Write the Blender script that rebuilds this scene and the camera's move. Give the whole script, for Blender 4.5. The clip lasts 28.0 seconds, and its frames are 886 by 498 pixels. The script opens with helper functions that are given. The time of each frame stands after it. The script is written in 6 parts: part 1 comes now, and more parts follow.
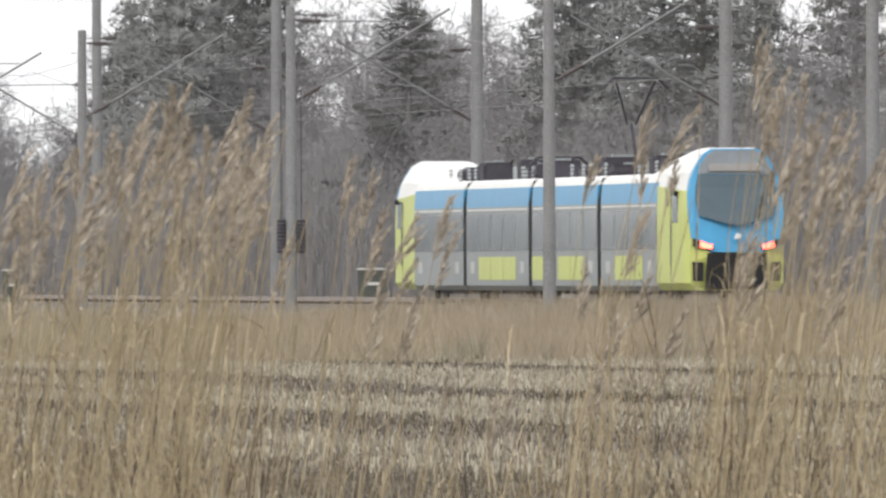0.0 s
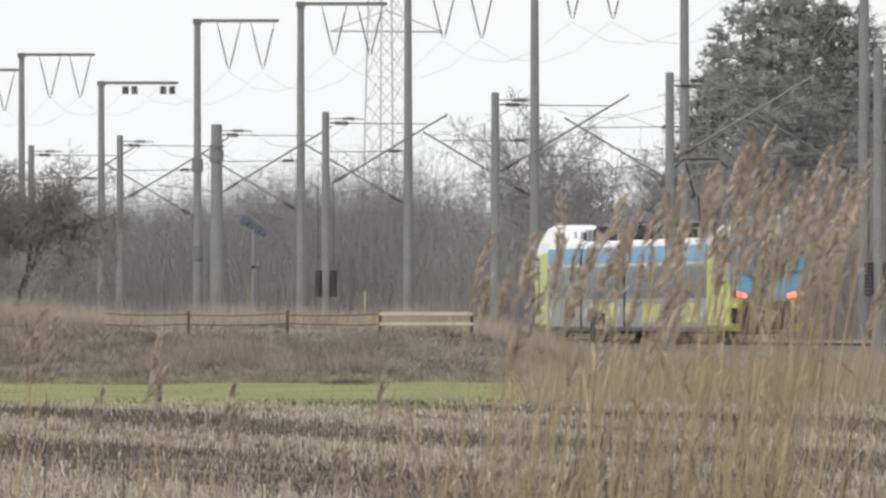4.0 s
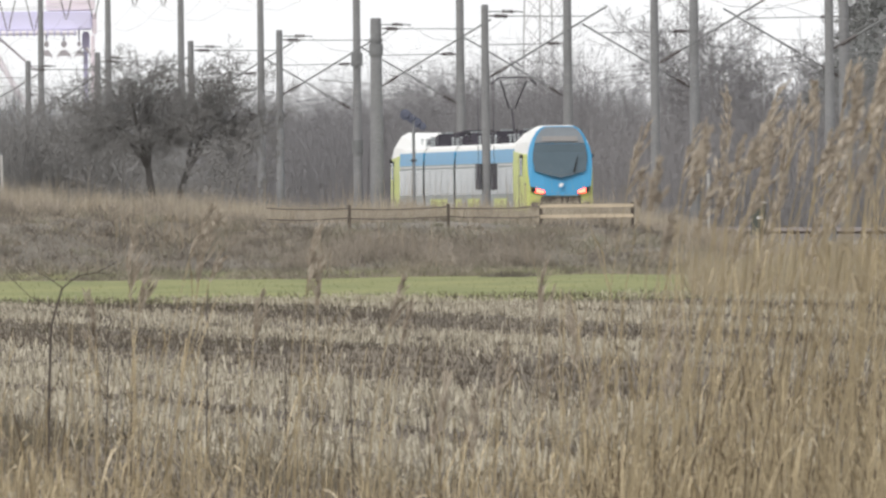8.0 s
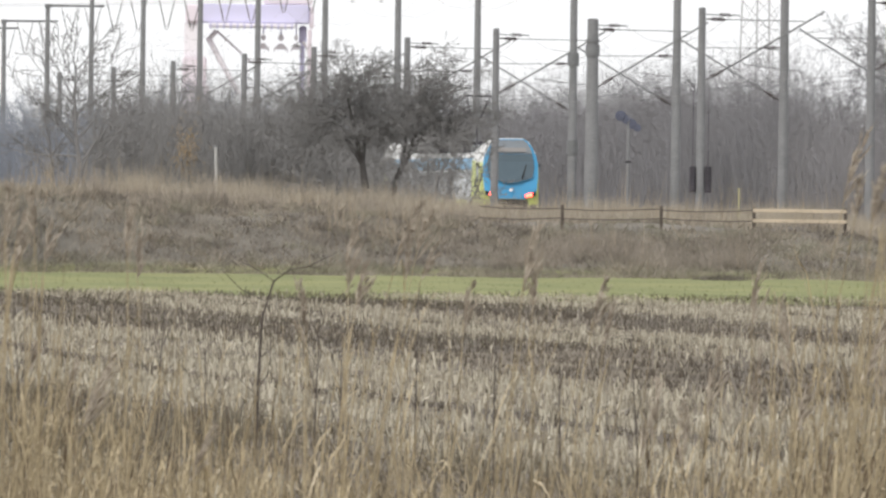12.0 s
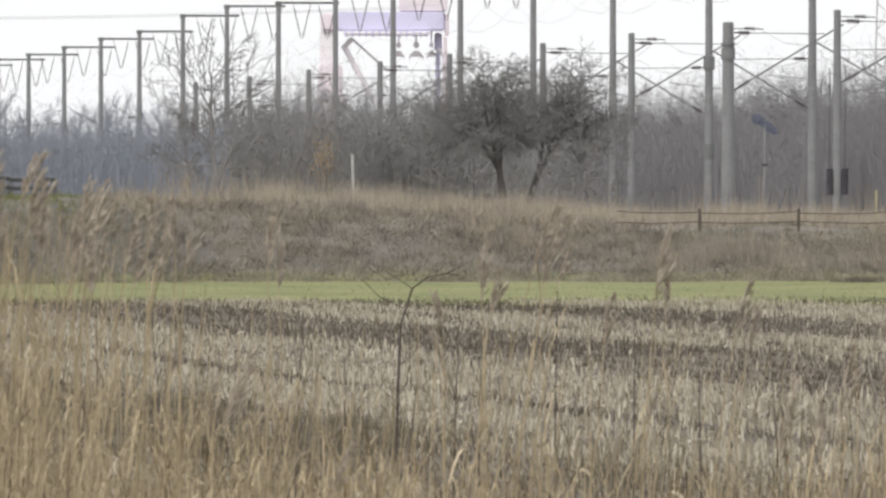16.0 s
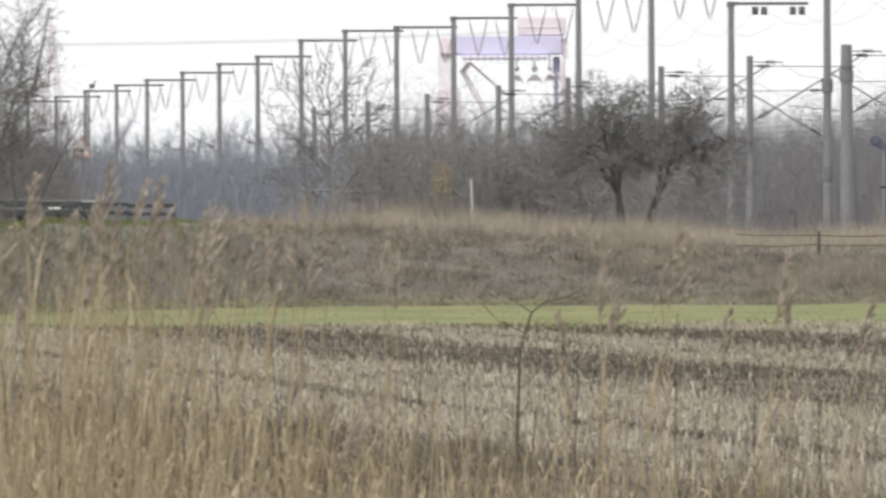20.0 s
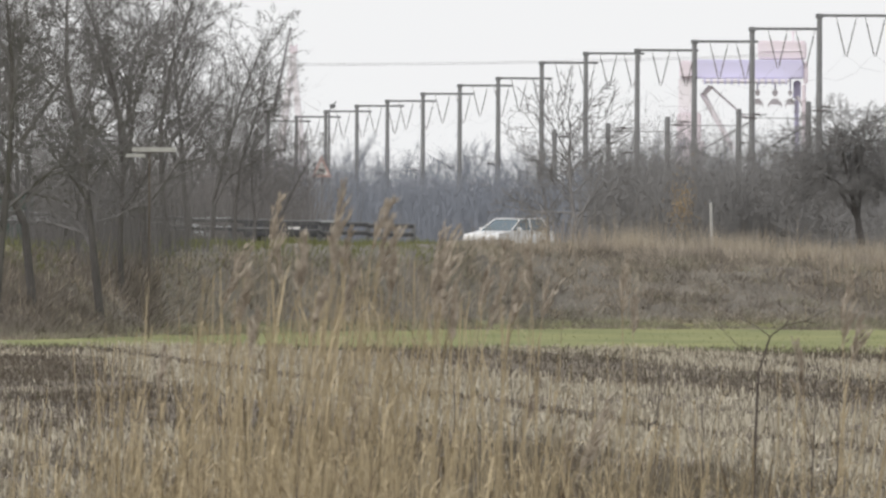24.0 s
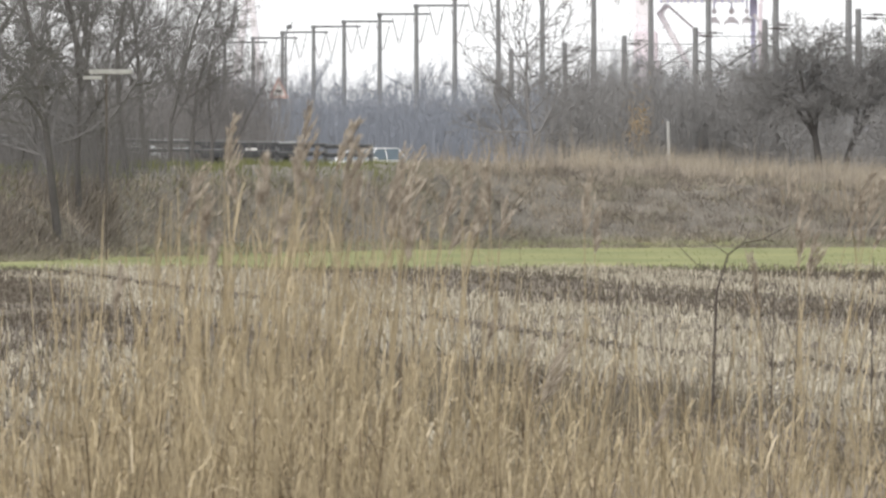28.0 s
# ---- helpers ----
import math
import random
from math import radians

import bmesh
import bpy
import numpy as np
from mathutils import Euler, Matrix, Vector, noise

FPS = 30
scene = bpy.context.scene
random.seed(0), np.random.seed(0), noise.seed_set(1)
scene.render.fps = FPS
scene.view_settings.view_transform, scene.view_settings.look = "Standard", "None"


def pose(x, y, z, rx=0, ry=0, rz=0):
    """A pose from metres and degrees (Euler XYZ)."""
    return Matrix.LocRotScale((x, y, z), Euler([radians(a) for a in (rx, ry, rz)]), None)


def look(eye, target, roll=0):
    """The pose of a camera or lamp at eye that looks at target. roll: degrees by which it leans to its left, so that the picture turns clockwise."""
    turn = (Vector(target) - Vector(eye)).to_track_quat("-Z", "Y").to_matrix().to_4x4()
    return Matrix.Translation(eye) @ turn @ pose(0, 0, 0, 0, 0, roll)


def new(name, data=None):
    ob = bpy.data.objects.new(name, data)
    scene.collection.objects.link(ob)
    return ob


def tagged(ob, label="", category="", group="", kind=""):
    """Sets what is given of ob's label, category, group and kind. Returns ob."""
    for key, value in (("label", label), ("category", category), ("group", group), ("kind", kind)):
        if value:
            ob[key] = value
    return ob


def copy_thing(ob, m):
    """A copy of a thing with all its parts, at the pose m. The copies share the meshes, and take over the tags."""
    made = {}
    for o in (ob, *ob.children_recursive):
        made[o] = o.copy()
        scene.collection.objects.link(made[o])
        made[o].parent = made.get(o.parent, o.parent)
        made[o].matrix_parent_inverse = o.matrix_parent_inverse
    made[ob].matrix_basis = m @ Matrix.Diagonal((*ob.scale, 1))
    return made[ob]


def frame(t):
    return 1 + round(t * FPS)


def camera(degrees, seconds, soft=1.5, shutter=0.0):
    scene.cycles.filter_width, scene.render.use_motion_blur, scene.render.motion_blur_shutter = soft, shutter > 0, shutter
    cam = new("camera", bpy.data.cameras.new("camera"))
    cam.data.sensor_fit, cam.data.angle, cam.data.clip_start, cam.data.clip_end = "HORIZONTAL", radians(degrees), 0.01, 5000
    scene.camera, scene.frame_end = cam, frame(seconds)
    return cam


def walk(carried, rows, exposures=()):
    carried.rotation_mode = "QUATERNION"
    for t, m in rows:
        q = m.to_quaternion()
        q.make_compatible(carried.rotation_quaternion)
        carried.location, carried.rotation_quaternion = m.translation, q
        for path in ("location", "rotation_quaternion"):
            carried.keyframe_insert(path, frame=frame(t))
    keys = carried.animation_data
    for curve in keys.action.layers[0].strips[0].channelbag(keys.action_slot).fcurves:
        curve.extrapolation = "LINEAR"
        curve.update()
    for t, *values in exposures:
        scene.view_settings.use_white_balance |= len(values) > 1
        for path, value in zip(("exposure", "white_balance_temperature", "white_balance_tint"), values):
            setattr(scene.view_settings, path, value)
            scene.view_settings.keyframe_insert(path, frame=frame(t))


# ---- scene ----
# Bearings are counted in forty-thousandths of a radian, to the right of due north (+y).
UNIT = 40000.0
LEVEL = -35.0
EYE = Vector((0, 0, 1.7))


def view(bearing, dip, roll):
    a, b = bearing / UNIT, -(dip - LEVEL) / UNIT
    way = Vector((math.sin(a) * math.cos(b), math.cos(a) * math.cos(b), math.sin(b)))
    return look(EYE, EYE + 100 * way, roll)


def at(bearing, d, z=0.0):
    a = bearing / UNIT
    return Vector((d * math.sin(a), d * math.cos(a), z))


def height(dip, d):
    return EYE.z - (dip - LEVEL) / UNIT * d


cam = camera(2 * math.degrees(math.atan(784 / UNIT)), 28.0, soft=2.5, shutter=0.2)
cam.data.dof.use_dof, cam.data.dof.focus_distance, cam.data.dof.aperture_fstop = True, 420.0, 64.0
walk(cam, [
    (0.0, view(1646.8, -78.6, -0.16)),
    (0.5, view(1596.5, -93.4, 0.08)),
    (1.0, view(1387.7, -56.5, 0.11)),
    (1.5, view(1251.9, -10.5, 0.03)),
    (2.0, view(1167.6, 29.9, 0.13)),
    (2.5, view(986.9, -84.5, 0.16)),
    (3.0, view(898.8, -59.3, 0.34)),
    (3.5, view(680.2, -28.0, 0.19)),
    (4.0, view(607.4, -155.6, -0.06)),
    (4.5, view(542.6, -73.5, -0.04)),
    (6.5, view(544.3, -52.8, -0.04)),
    (7.0, view(504.5, -14.3, -0.56)),
    (7.5, view(401.3, 36.3, -0.56)),
    (8.0, view(322.1, 32.9, -0.56)),
    (8.5, view(242.0, -2.2, -0.41)),
    (9.0, view(186.9, 3.9, -0.37)),
    (9.5, view(144.0, -38.0, -0.16)),
    (10.0, view(107.0, -19.6, 0.03)),
    (10.5, view(74.6, -8.1, 0.22)),
    (11.0, view(0.0, 0.0, 0.42)),
    (11.5, view(-17.5, 49.4, 0.76)),
    (12.0, view(-53.4, 34.2, 0.73)),
    (12.5, view(-155.3, 34.8, 0.53)),
    (14.5, view(-244.4, -22.6, 0.92)),
    (15.0, view(-274.8, -29.3, 0.76)),
    (15.5, view(-325.7, 19.5, 0.41)),
    (16.0, view(-297.5, 25.0, 0.03)),
    (16.5, view(-265.9, 21.6, -0.22)),
    (17.0, view(-281.5, 8.1, -0.36)),
    (17.5, view(-318.2, 7.0, -0.31)),
    (18.0, view(-325.7, -19.0, -0.03)),
    (18.5, view(-314.5, -29.9, 0.10)),
    (19.0, view(-305.4, -27.0, 0.02)),
    (19.5, view(-303.5, -0.6, 0.04)),
    (20.0, view(-508.3, -18.0, -0.23)),
    (20.5, view(-809.1, -73.7, -0.41)),
    (21.0, view(-932.9, -75.7, -0.36)),
    (21.5, view(-961.4, -123.3, -0.15)),
    (22.0, view(-973.1, -130.6, -0.13)),
    (22.5, view(-940.6, -67.7, -0.04)),
    (24.5, view(-938.7, -50.4, 0.28)),
    (25.0, view(-859.1, -15.2, 0.11)),
    (25.5, view(-941.7, -27.2, -0.21)),
    (26.0, view(-962.5, 36.1, -0.37)),
    (26.5, view(-905.0, 15.6, -0.21)),
    (27.0, view(-904.6, -4.9, -0.12)),
    (27.5, view(-876.4, 35.7, -0.15)),
    (28.0, view(-856.5, 84.2, -0.10)),
], exposures=[(0.0, 0.13), (2.0, 0.09), (3.0, -0.06), (4.0, -0.07), (7.0, -0.03), (8.0, 0.04), (10.0, -0.03), (12.0, 0.09), (14.5, 0.02), (18.0, 0.0), (20.0, 0.02), (21.0, -0.08), (22.0, -0.18), (25.0, -0.06), (26.0, 0.10), (27.0, 0.02), (28.0, 0.24)])

# ---- sky and sun ----
SUN_AZ, SUN_EL = 215.0, 42.0
world = bpy.data.worlds.new("sky")
scene.world = world
world.use_nodes = True
wn, wl = world.node_tree.nodes, world.node_tree.links
sky = wn.new("ShaderNodeTexSky")
sky.sky_type = "NISHITA"
sky.sun_disc = False
sky.sun_elevation, sky.sun_rotation = radians(SUN_EL), radians(SUN_AZ)
sky.dust_density, sky.air_density, sky.ozone_density = 6.0, 1.5, 1.0
cloud = wn.new("ShaderNodeMixRGB")
cloud.inputs["Fac"].default_value = 0.92
cloud.inputs["Color2"].default_value = (9.75, 9.8, 9.9, 1)
wl.new(sky.outputs["Color"], cloud.inputs["Color1"])
wl.new(cloud.outputs["Color"], wn["Background"].inputs["Color"])
wn["Background"].inputs["Strength"].default_value = 0.11
sun = new("sun", bpy.data.lights.new("sun", "SUN"))
sun.data.energy, sun.data.angle, sun.data.color = 1.35, radians(15), (1.0, 0.96, 0.90)
sa, se = radians(SUN_AZ), radians(SUN_EL)
sun.matrix_world = look((math.sin(sa) * math.cos(se) * 50, math.cos(sa) * math.cos(se) * 50, math.sin(se) * 50), (0, 0, 0))


# ---- materials ----
def mat(name, color, rough=0.8, metal=0.0, vary=0.25, scale=4.0, fine=40.0, bump=0.0, island=0.0, obj=0.0, tint=None, emit=0.0):
    """Principled surface whose colour wanders between two scales of noise, and from piece to piece."""
    m = bpy.data.materials.new(name)
    m.use_nodes = True
    n, l = m.node_tree.nodes, m.node_tree.links
    b = n["Principled BSDF"]
    b.inputs["Roughness"].default_value, b.inputs["Metallic"].default_value = rough, metal
    co = n.new("ShaderNodeTexCoord")
    big, small = n.new("ShaderNodeTexNoise"), n.new("ShaderNodeTexNoise")
    big.inputs["Scale"].default_value, small.inputs["Scale"].default_value = scale, fine
    big.inputs["Detail"].default_value = small.inputs["Detail"].default_value = 5.0
    for t in (big, small):
        l.new(co.outputs["Object"], t.inputs["Vector"])
    add = n.new("ShaderNodeMath")
    add.operation = "ADD"
    l.new(big.outputs["Fac"], add.inputs[0])
    l.new(small.outputs["Fac"], add.inputs[1])
    last = add.outputs[0]
    lo, hi = 0.6, 1.4
    if island or obj:
        src = n.new("ShaderNodeNewGeometry").outputs["Random Per Island"] if island else n.new("ShaderNodeObjectInfo").outputs["Random"]
        mul = n.new("ShaderNodeMath")
        mul.operation = "MULTIPLY_ADD"
        l.new(src, mul.inputs[0])
        mul.inputs[1].default_value = island or obj
        l.new(last, mul.inputs[2])
        last = mul.outputs[0]
        hi += island or obj
    ramp = n.new("ShaderNodeMapRange")
    ramp.inputs["From Min"].default_value, ramp.inputs["From Max"].default_value = lo, hi
    l.new(last, ramp.inputs["Value"])
    mix = n.new("ShaderNodeMixRGB")
    c2 = tint or tuple(c * (1 + vary) for c in color)
    c1 = tuple(c * (1 - vary) for c in color)
    mix.inputs["Color1"].default_value, mix.inputs["Color2"].default_value = (*c1, 1), (*[min(c, 1) for c in c2], 1)
    l.new(ramp.outputs[0], mix.inputs["Fac"])
    l.new(mix.outputs["Color"], b.inputs["Base Color"])
    if bump:
        bp = n.new("ShaderNodeBump")
        bp.inputs["Strength"].default_value, bp.inputs["Distance"].default_value = bump, 0.02
        l.new(small.outputs["Fac"], bp.inputs["Height"])
        l.new(bp.outputs["Normal"], b.inputs["Normal"])
    if emit:
        b.inputs["Emission Color"].default_value, b.inputs["Emission Strength"].default_value = (*color, 1), emit
    return m


CONCRETE = mat("concrete", (0.235, 0.238, 0.245), 0.9, vary=0.25, scale=0.8, fine=12, bump=0.3)
STEEL = mat("galvanised_steel", (0.20, 0.205, 0.21), 0.6, 0.3, vary=0.3, scale=2)
DARK = mat("dark_iron", (0.05, 0.045, 0.055), 0.7, 0.2, vary=0.4, scale=3)
INSUL = mat("brown_porcelain", (0.06, 0.045, 0.045), 0.35, vary=0.3)
WIRE = mat("wire_copper", (0.22, 0.22, 0.22), 0.6, 0.4)
TWIG_DARK = mat("dark_twigs", (0.195, 0.186, 0.182), 0.95, vary=0.3, scale=0.4, island=0.4)
TWIG_HAW = mat("grey_thorn_twigs", (0.215, 0.21, 0.207), 0.95, vary=0.25, scale=0.4, island=0.2)
TWIG_TREE = mat("brown_tree_twigs", (0.145, 0.139, 0.137), 0.95, vary=0.2, scale=0.4, island=0.15)
STALK = mat("dark_stalks", (0.075, 0.062, 0.054), 0.9, vary=0.3, scale=3)
# Haze over the farthest wood, mixed into its base colour.
TWIG_FAR = mat("far_haze_twigs", (0.30, 0.32, 0.36), 0.95, vary=0.2, scale=0.1, island=0.3)
BARK = mat("bark", (0.215, 0.208, 0.206), 0.95, vary=0.4, scale=1.5, fine=25, bump=0.4)
DARKBARK = mat("dark_bark", (0.10, 0.094, 0.09), 0.95, vary=0.35, scale=1.5, fine=25, bump=0.4)
TWIG = mat("twigs", (0.24, 0.232, 0.24), 0.95, vary=0.15, scale=0.3, island=0.1)
TWIG_MID = mat("dull_grey_twigs", (0.208, 0.204, 0.214), 0.95, vary=0.25, scale=0.4, island=0.15)
# Pale blue grey puts distance haze into the twig colour.
TWIG_HAZED = mat("hazed_twigs", (0.222, 0.24, 0.28), 0.95, vary=0.2, scale=0.3, island=0.2)
# Needles far paler than pine green: the haze is in this colour.
PINE_HAZED = mat("hazed_pine_needles", (0.25, 0.258, 0.256), 0.9, vary=0.25, scale=0.6, island=0.2)
REED = mat("dry_reed", (0.23, 0.178, 0.105), 0.7, vary=0.5, scale=1.0, island=1.1, tint=(0.66, 0.545, 0.35))
PALELEAF = mat("bleached_leaf", (0.52, 0.44, 0.31), 0.7, vary=0.3, scale=4, island=0.5)
PLUME = mat("reed_plume", (0.25, 0.195, 0.145), 0.95, vary=0.3, scale=3, island=1.0, tint=(0.70, 0.63, 0.53))
OLDREED = mat("old_reed", (0.11, 0.078, 0.05), 0.9, vary=0.4, scale=1.5, island=0.5)
STUBBLE = mat("maize_stubble", (0.25, 0.205, 0.145), 0.9, vary=0.4, scale=0.12, island=1.3, tint=(0.66, 0.615, 0.50))
DRYGRASS = mat("dry_grass", (0.275, 0.23, 0.175), 0.9, vary=0.35, scale=0.2, island=0.8, tint=(0.50, 0.415, 0.305))
CREST = mat("bleached_grass", (0.31, 0.265, 0.205), 0.9, vary=0.35, scale=0.25, island=0.8, tint=(0.56, 0.495, 0.40))
GREEN = mat("fresh_grass", (0.15, 0.17, 0.055), 0.9, vary=0.35, scale=0.1, fine=3, island=0.5, tint=(0.22, 0.225, 0.10))
WOOD = mat("weathered_wood", (0.12, 0.10, 0.085), 0.9, vary=0.35, scale=2, bump=0.3)
PLANK = mat("pale_plank", (0.58, 0.49, 0.37), 0.8, vary=0.2, scale=2, bump=0.2)


# ---- mesh helpers ----
def part(name, bm, material, parent=None, label=""):
    me = bpy.data.meshes.new(name)
    bm.to_mesh(me)
    bm.free()
    me.materials.append(material)
    ob = new(name, me)
    ob.parent = parent
    if label:
        tagged(ob, label)
    return ob


def raw(name, verts, faces, material, parent=None, label=""):
    me = bpy.data.meshes.new(name)
    me.from_pydata(verts, [], faces)
    me.materials.append(material)
    ob = new(name, me)
    ob.parent = parent
    if label:
        tagged(ob, label)
    return ob


def empty(name, m, label, category, group="", kind=""):
    ob = new(name)
    ob.empty_display_size = 0.2
    ob.matrix_world = m
    return tagged(ob, label, category, group, kind)


def box(bm, cx, cy, cz, sx, sy, sz, bevel=0.0):
    r = bmesh.ops.create_cube(bm, size=1.0, matrix=Matrix.LocRotScale((cx, cy, cz), None, (sx, sy, sz)))
    if bevel:
        es = list({e for v in r["verts"] for e in v.link_edges})
        bmesh.ops.bevel(bm, geom=es, offset=bevel, segments=2, affect="EDGES")
    return bm


def rod(bm, a, b, r1, r2=None, sides=6):
    a, b = Vector(a), Vector(b)
    r2 = r1 if r2 is None else r2
    q = (b - a).to_track_quat("Z", "Y").to_matrix()
    ring = []
    for p, r in ((a, r1), (b, r2)):
        ring.append([bm.verts.new(p + q @ Vector((r * math.cos(k * math.tau / sides), r * math.sin(k * math.tau / sides), 0))) for k in range(sides)])
    for k in range(sides):
        bm.faces.new((ring[0][k], ring[0][(k + 1) % sides], ring[1][(k + 1) % sides], ring[1][k]))
    bm.faces.new(ring[0][::-1])
    bm.faces.new(ring[1])
    return bm


def bm_new():
    return bmesh.new()


# ---- ground ----
TRACK = -0.07          # heading of the railway, radians from +y
ALONG = Vector((math.sin(TRACK), math.cos(TRACK), 0))
ASIDE = Vector((math.cos(TRACK), -math.sin(TRACK), 0))
RAIL_Z = 0.9


def line(s, e, z=0.0):
    """A place s metres along the railway and e metres to its side, seen from the camera's foot."""
    return ALONG * s + ASIDE * e + Vector((0, 0, z))


def abeam(bearing, e):
    """How far along the railway a thing e metres aside stands at that bearing."""
    return e / math.tan(bearing / UNIT - TRACK)


def smooth(a, b, x):
    t = min(max((x - a) / (b - a), 0), 1)
    return t * t * (3 - 2 * t)


def bank_top(u):
    return 1.35 + 0.68 * smooth(200, -900, u)


def bank_foot(u):
    """Distance at which the bank begins to rise."""
    return 576 - 25 * smooth(-650, -1100, u) - 75 * smooth(-1000, -1800, u)


def bank_run(u):
    """Depth of the slope from foot to crest."""
    return 15 + 18 * smooth(-1100, -1700, u)


def ground_z(x, y):
    d = math.hypot(x, y)
    u = math.atan2(x, y) * UNIT
    s, e = x * ALONG.x + y * ALONG.y, x * ASIDE.x + y * ASIDE.y
    z = 0.05 * noise.noise((x * 0.05, y * 0.02, 0)) + 0.03 * noise.noise((x * 0.4, y * 0.15, 3))
    start = bank_foot(u)
    if d > start - 10:
        here = smooth(1000, 560, u)
        plateau = smooth(-420, -700, u) * smooth(64, 54, e)
        up = smooth(start, start + bank_run(u), d) * (1 - 0.45 * smooth(692, 752, d) * (1 - plateau))
        lumps = 0.07 * noise.noise((x * 0.35, y * 0.2, 7)) + 0.07 * noise.noise((x * 1.1, y * 0.5, 4))
        z += here * bank_top(u) * up * (1 + lumps)
    if d > 450:
        bed = smooth(60, 71, e) * smooth(106, 92, e)
        z = max(z, z * (1 - bed) + (RAIL_Z - 0.35) * bed)
    return z


def grid_sheet(name, xs, ys, material):
    verts = [(x, y, ground_z(x, y)) for y in ys for x in xs]
    n = len(xs)
    faces = [(j * n + i, j * n + i + 1, (j + 1) * n + i + 1, (j + 1) * n + i) for j in range(len(ys) - 1) for i in range(n - 1)]
    return raw(name, verts, faces, material)


def ground_material():
    m = bpy.data.materials.new("field_soil")
    m.use_nodes = True
    n, l = m.node_tree.nodes, m.node_tree.links
    b = n["Principled BSDF"]
    b.inputs["Roughness"].default_value = 0.95
    geo = n.new("ShaderNodeNewGeometry")
    sep = n.new("ShaderNodeSeparateXYZ")
    l.new(geo.outputs["Position"], sep.inputs[0])

    def nz(scale, stretch):
        mp = n.new("ShaderNodeMapping")
        mp.inputs["Scale"].default_value = stretch
        t = n.new("ShaderNodeTexNoise")
        t.inputs["Scale"].default_value, t.inputs["Detail"].default_value = scale, 6
        l.new(geo.outputs["Position"], mp.inputs["Vector"])
        l.new(mp.outputs[0], t.inputs["Vector"])
        return t.outputs["Fac"]

    def mixc(fac, c1, c2):
        x = n.new("ShaderNodeMixRGB")
        l.new(fac, x.inputs["Fac"])
        for k, c in (("Color1", c1), ("Color2", c2)):
            if isinstance(c, tuple):
                x.inputs[k].default_value = (*c, 1)
            else:
                l.new(c, x.inputs[k])
        return x.outputs["Color"]

    def rng(src, a, c):
        r = n.new("ShaderNodeMapRange")
        r.inputs["From Min"].default_value, r.inputs["From Max"].default_value = a, c
        l.new(src, r.inputs["Value"])
        return r.outputs[0]

    soil = mixc(rng(nz(0.25, (1, 0.12, 1)), 0.42, 0.6), (0.060, 0.048, 0.036), (0.115, 0.090, 0.062))
    soil = mixc(rng(nz(3.0, (1, 0.4, 1)), 0.3, 0.8), soil, (0.14, 0.112, 0.078))
    green = mixc(rng(nz(0.35, (1, 0.15, 1)), 0.35, 0.65), (0.16, 0.176, 0.06), (0.232, 0.235, 0.09))
    bank = mixc(rng(nz(0.5, (1, 0.4, 1)), 0.35, 0.65), (0.125, 0.114, 0.097), (0.20, 0.182, 0.152))
    wob = n.new("ShaderNodeMath")
    wob.operation = "MULTIPLY_ADD"
    l.new(nz(0.06, (1, 0.3, 1)), wob.inputs[0])
    wob.inputs[1].default_value = 60.0
    l.new(sep.outputs["Y"], wob.inputs[2])
    tan = mixc(rng(nz(0.4, (1, 0.3, 1)), 0.35, 0.65), (0.20, 0.155, 0.10), (0.31, 0.25, 0.17))
    green = mixc(rng(sep.outputs["X"], 13, 20), green, tan)
    soil = mixc(rng(nz(0.9, (1, 0.3, 1)), 0.5, 0.62), soil, (0.17, 0.14, 0.096))
    c = mixc(rng(wob.outputs[0], 462, 472), soil, green)
    c = mixc(rng(sep.outputs["Z"], 0.12, 0.3), c, bank)
    l.new(c, b.inputs["Base Color"])
    bp = n.new("ShaderNodeBump")
    bp.inputs["Strength"].default_value, bp.inputs["Distance"].default_value = 0.6, 0.1
    l.new(nz(2.0, (1, 0.5, 1)), bp.inputs["Height"])
    l.new(bp.outputs["Normal"], b.inputs["Normal"])
    return m


def build_ground():
    xs = [-4500, -2500, -1200, -600, -300, -160, -110, -80] + [-60 + i * 0.5 for i in range(250)] + [100, 160, 300, 600, 1200, 2500, 4500]
    ys = [-4500, -1500, -300, 0, 40, 80] + [110 + i * 12 for i in range(30)] + [462 + i * 1.5 for i in range(104)] + [618 + i * 4 for i in range(33)] + [748 + i * 12 for i in range(30)] + [1108 + i * 25 for i in range(38)] + [2100, 2600, 3400, 4900]
    tagged(grid_sheet("ground", xs, ys, ground_material()), "flat harvested field with a green strip and a low bank", "ground", kind="structure")


build_ground()


# ---- railway ----
NEAR_E, TRAIN_E, OTHER_E, FAR_E = 72.0, 79.15, 83.4, 88.0


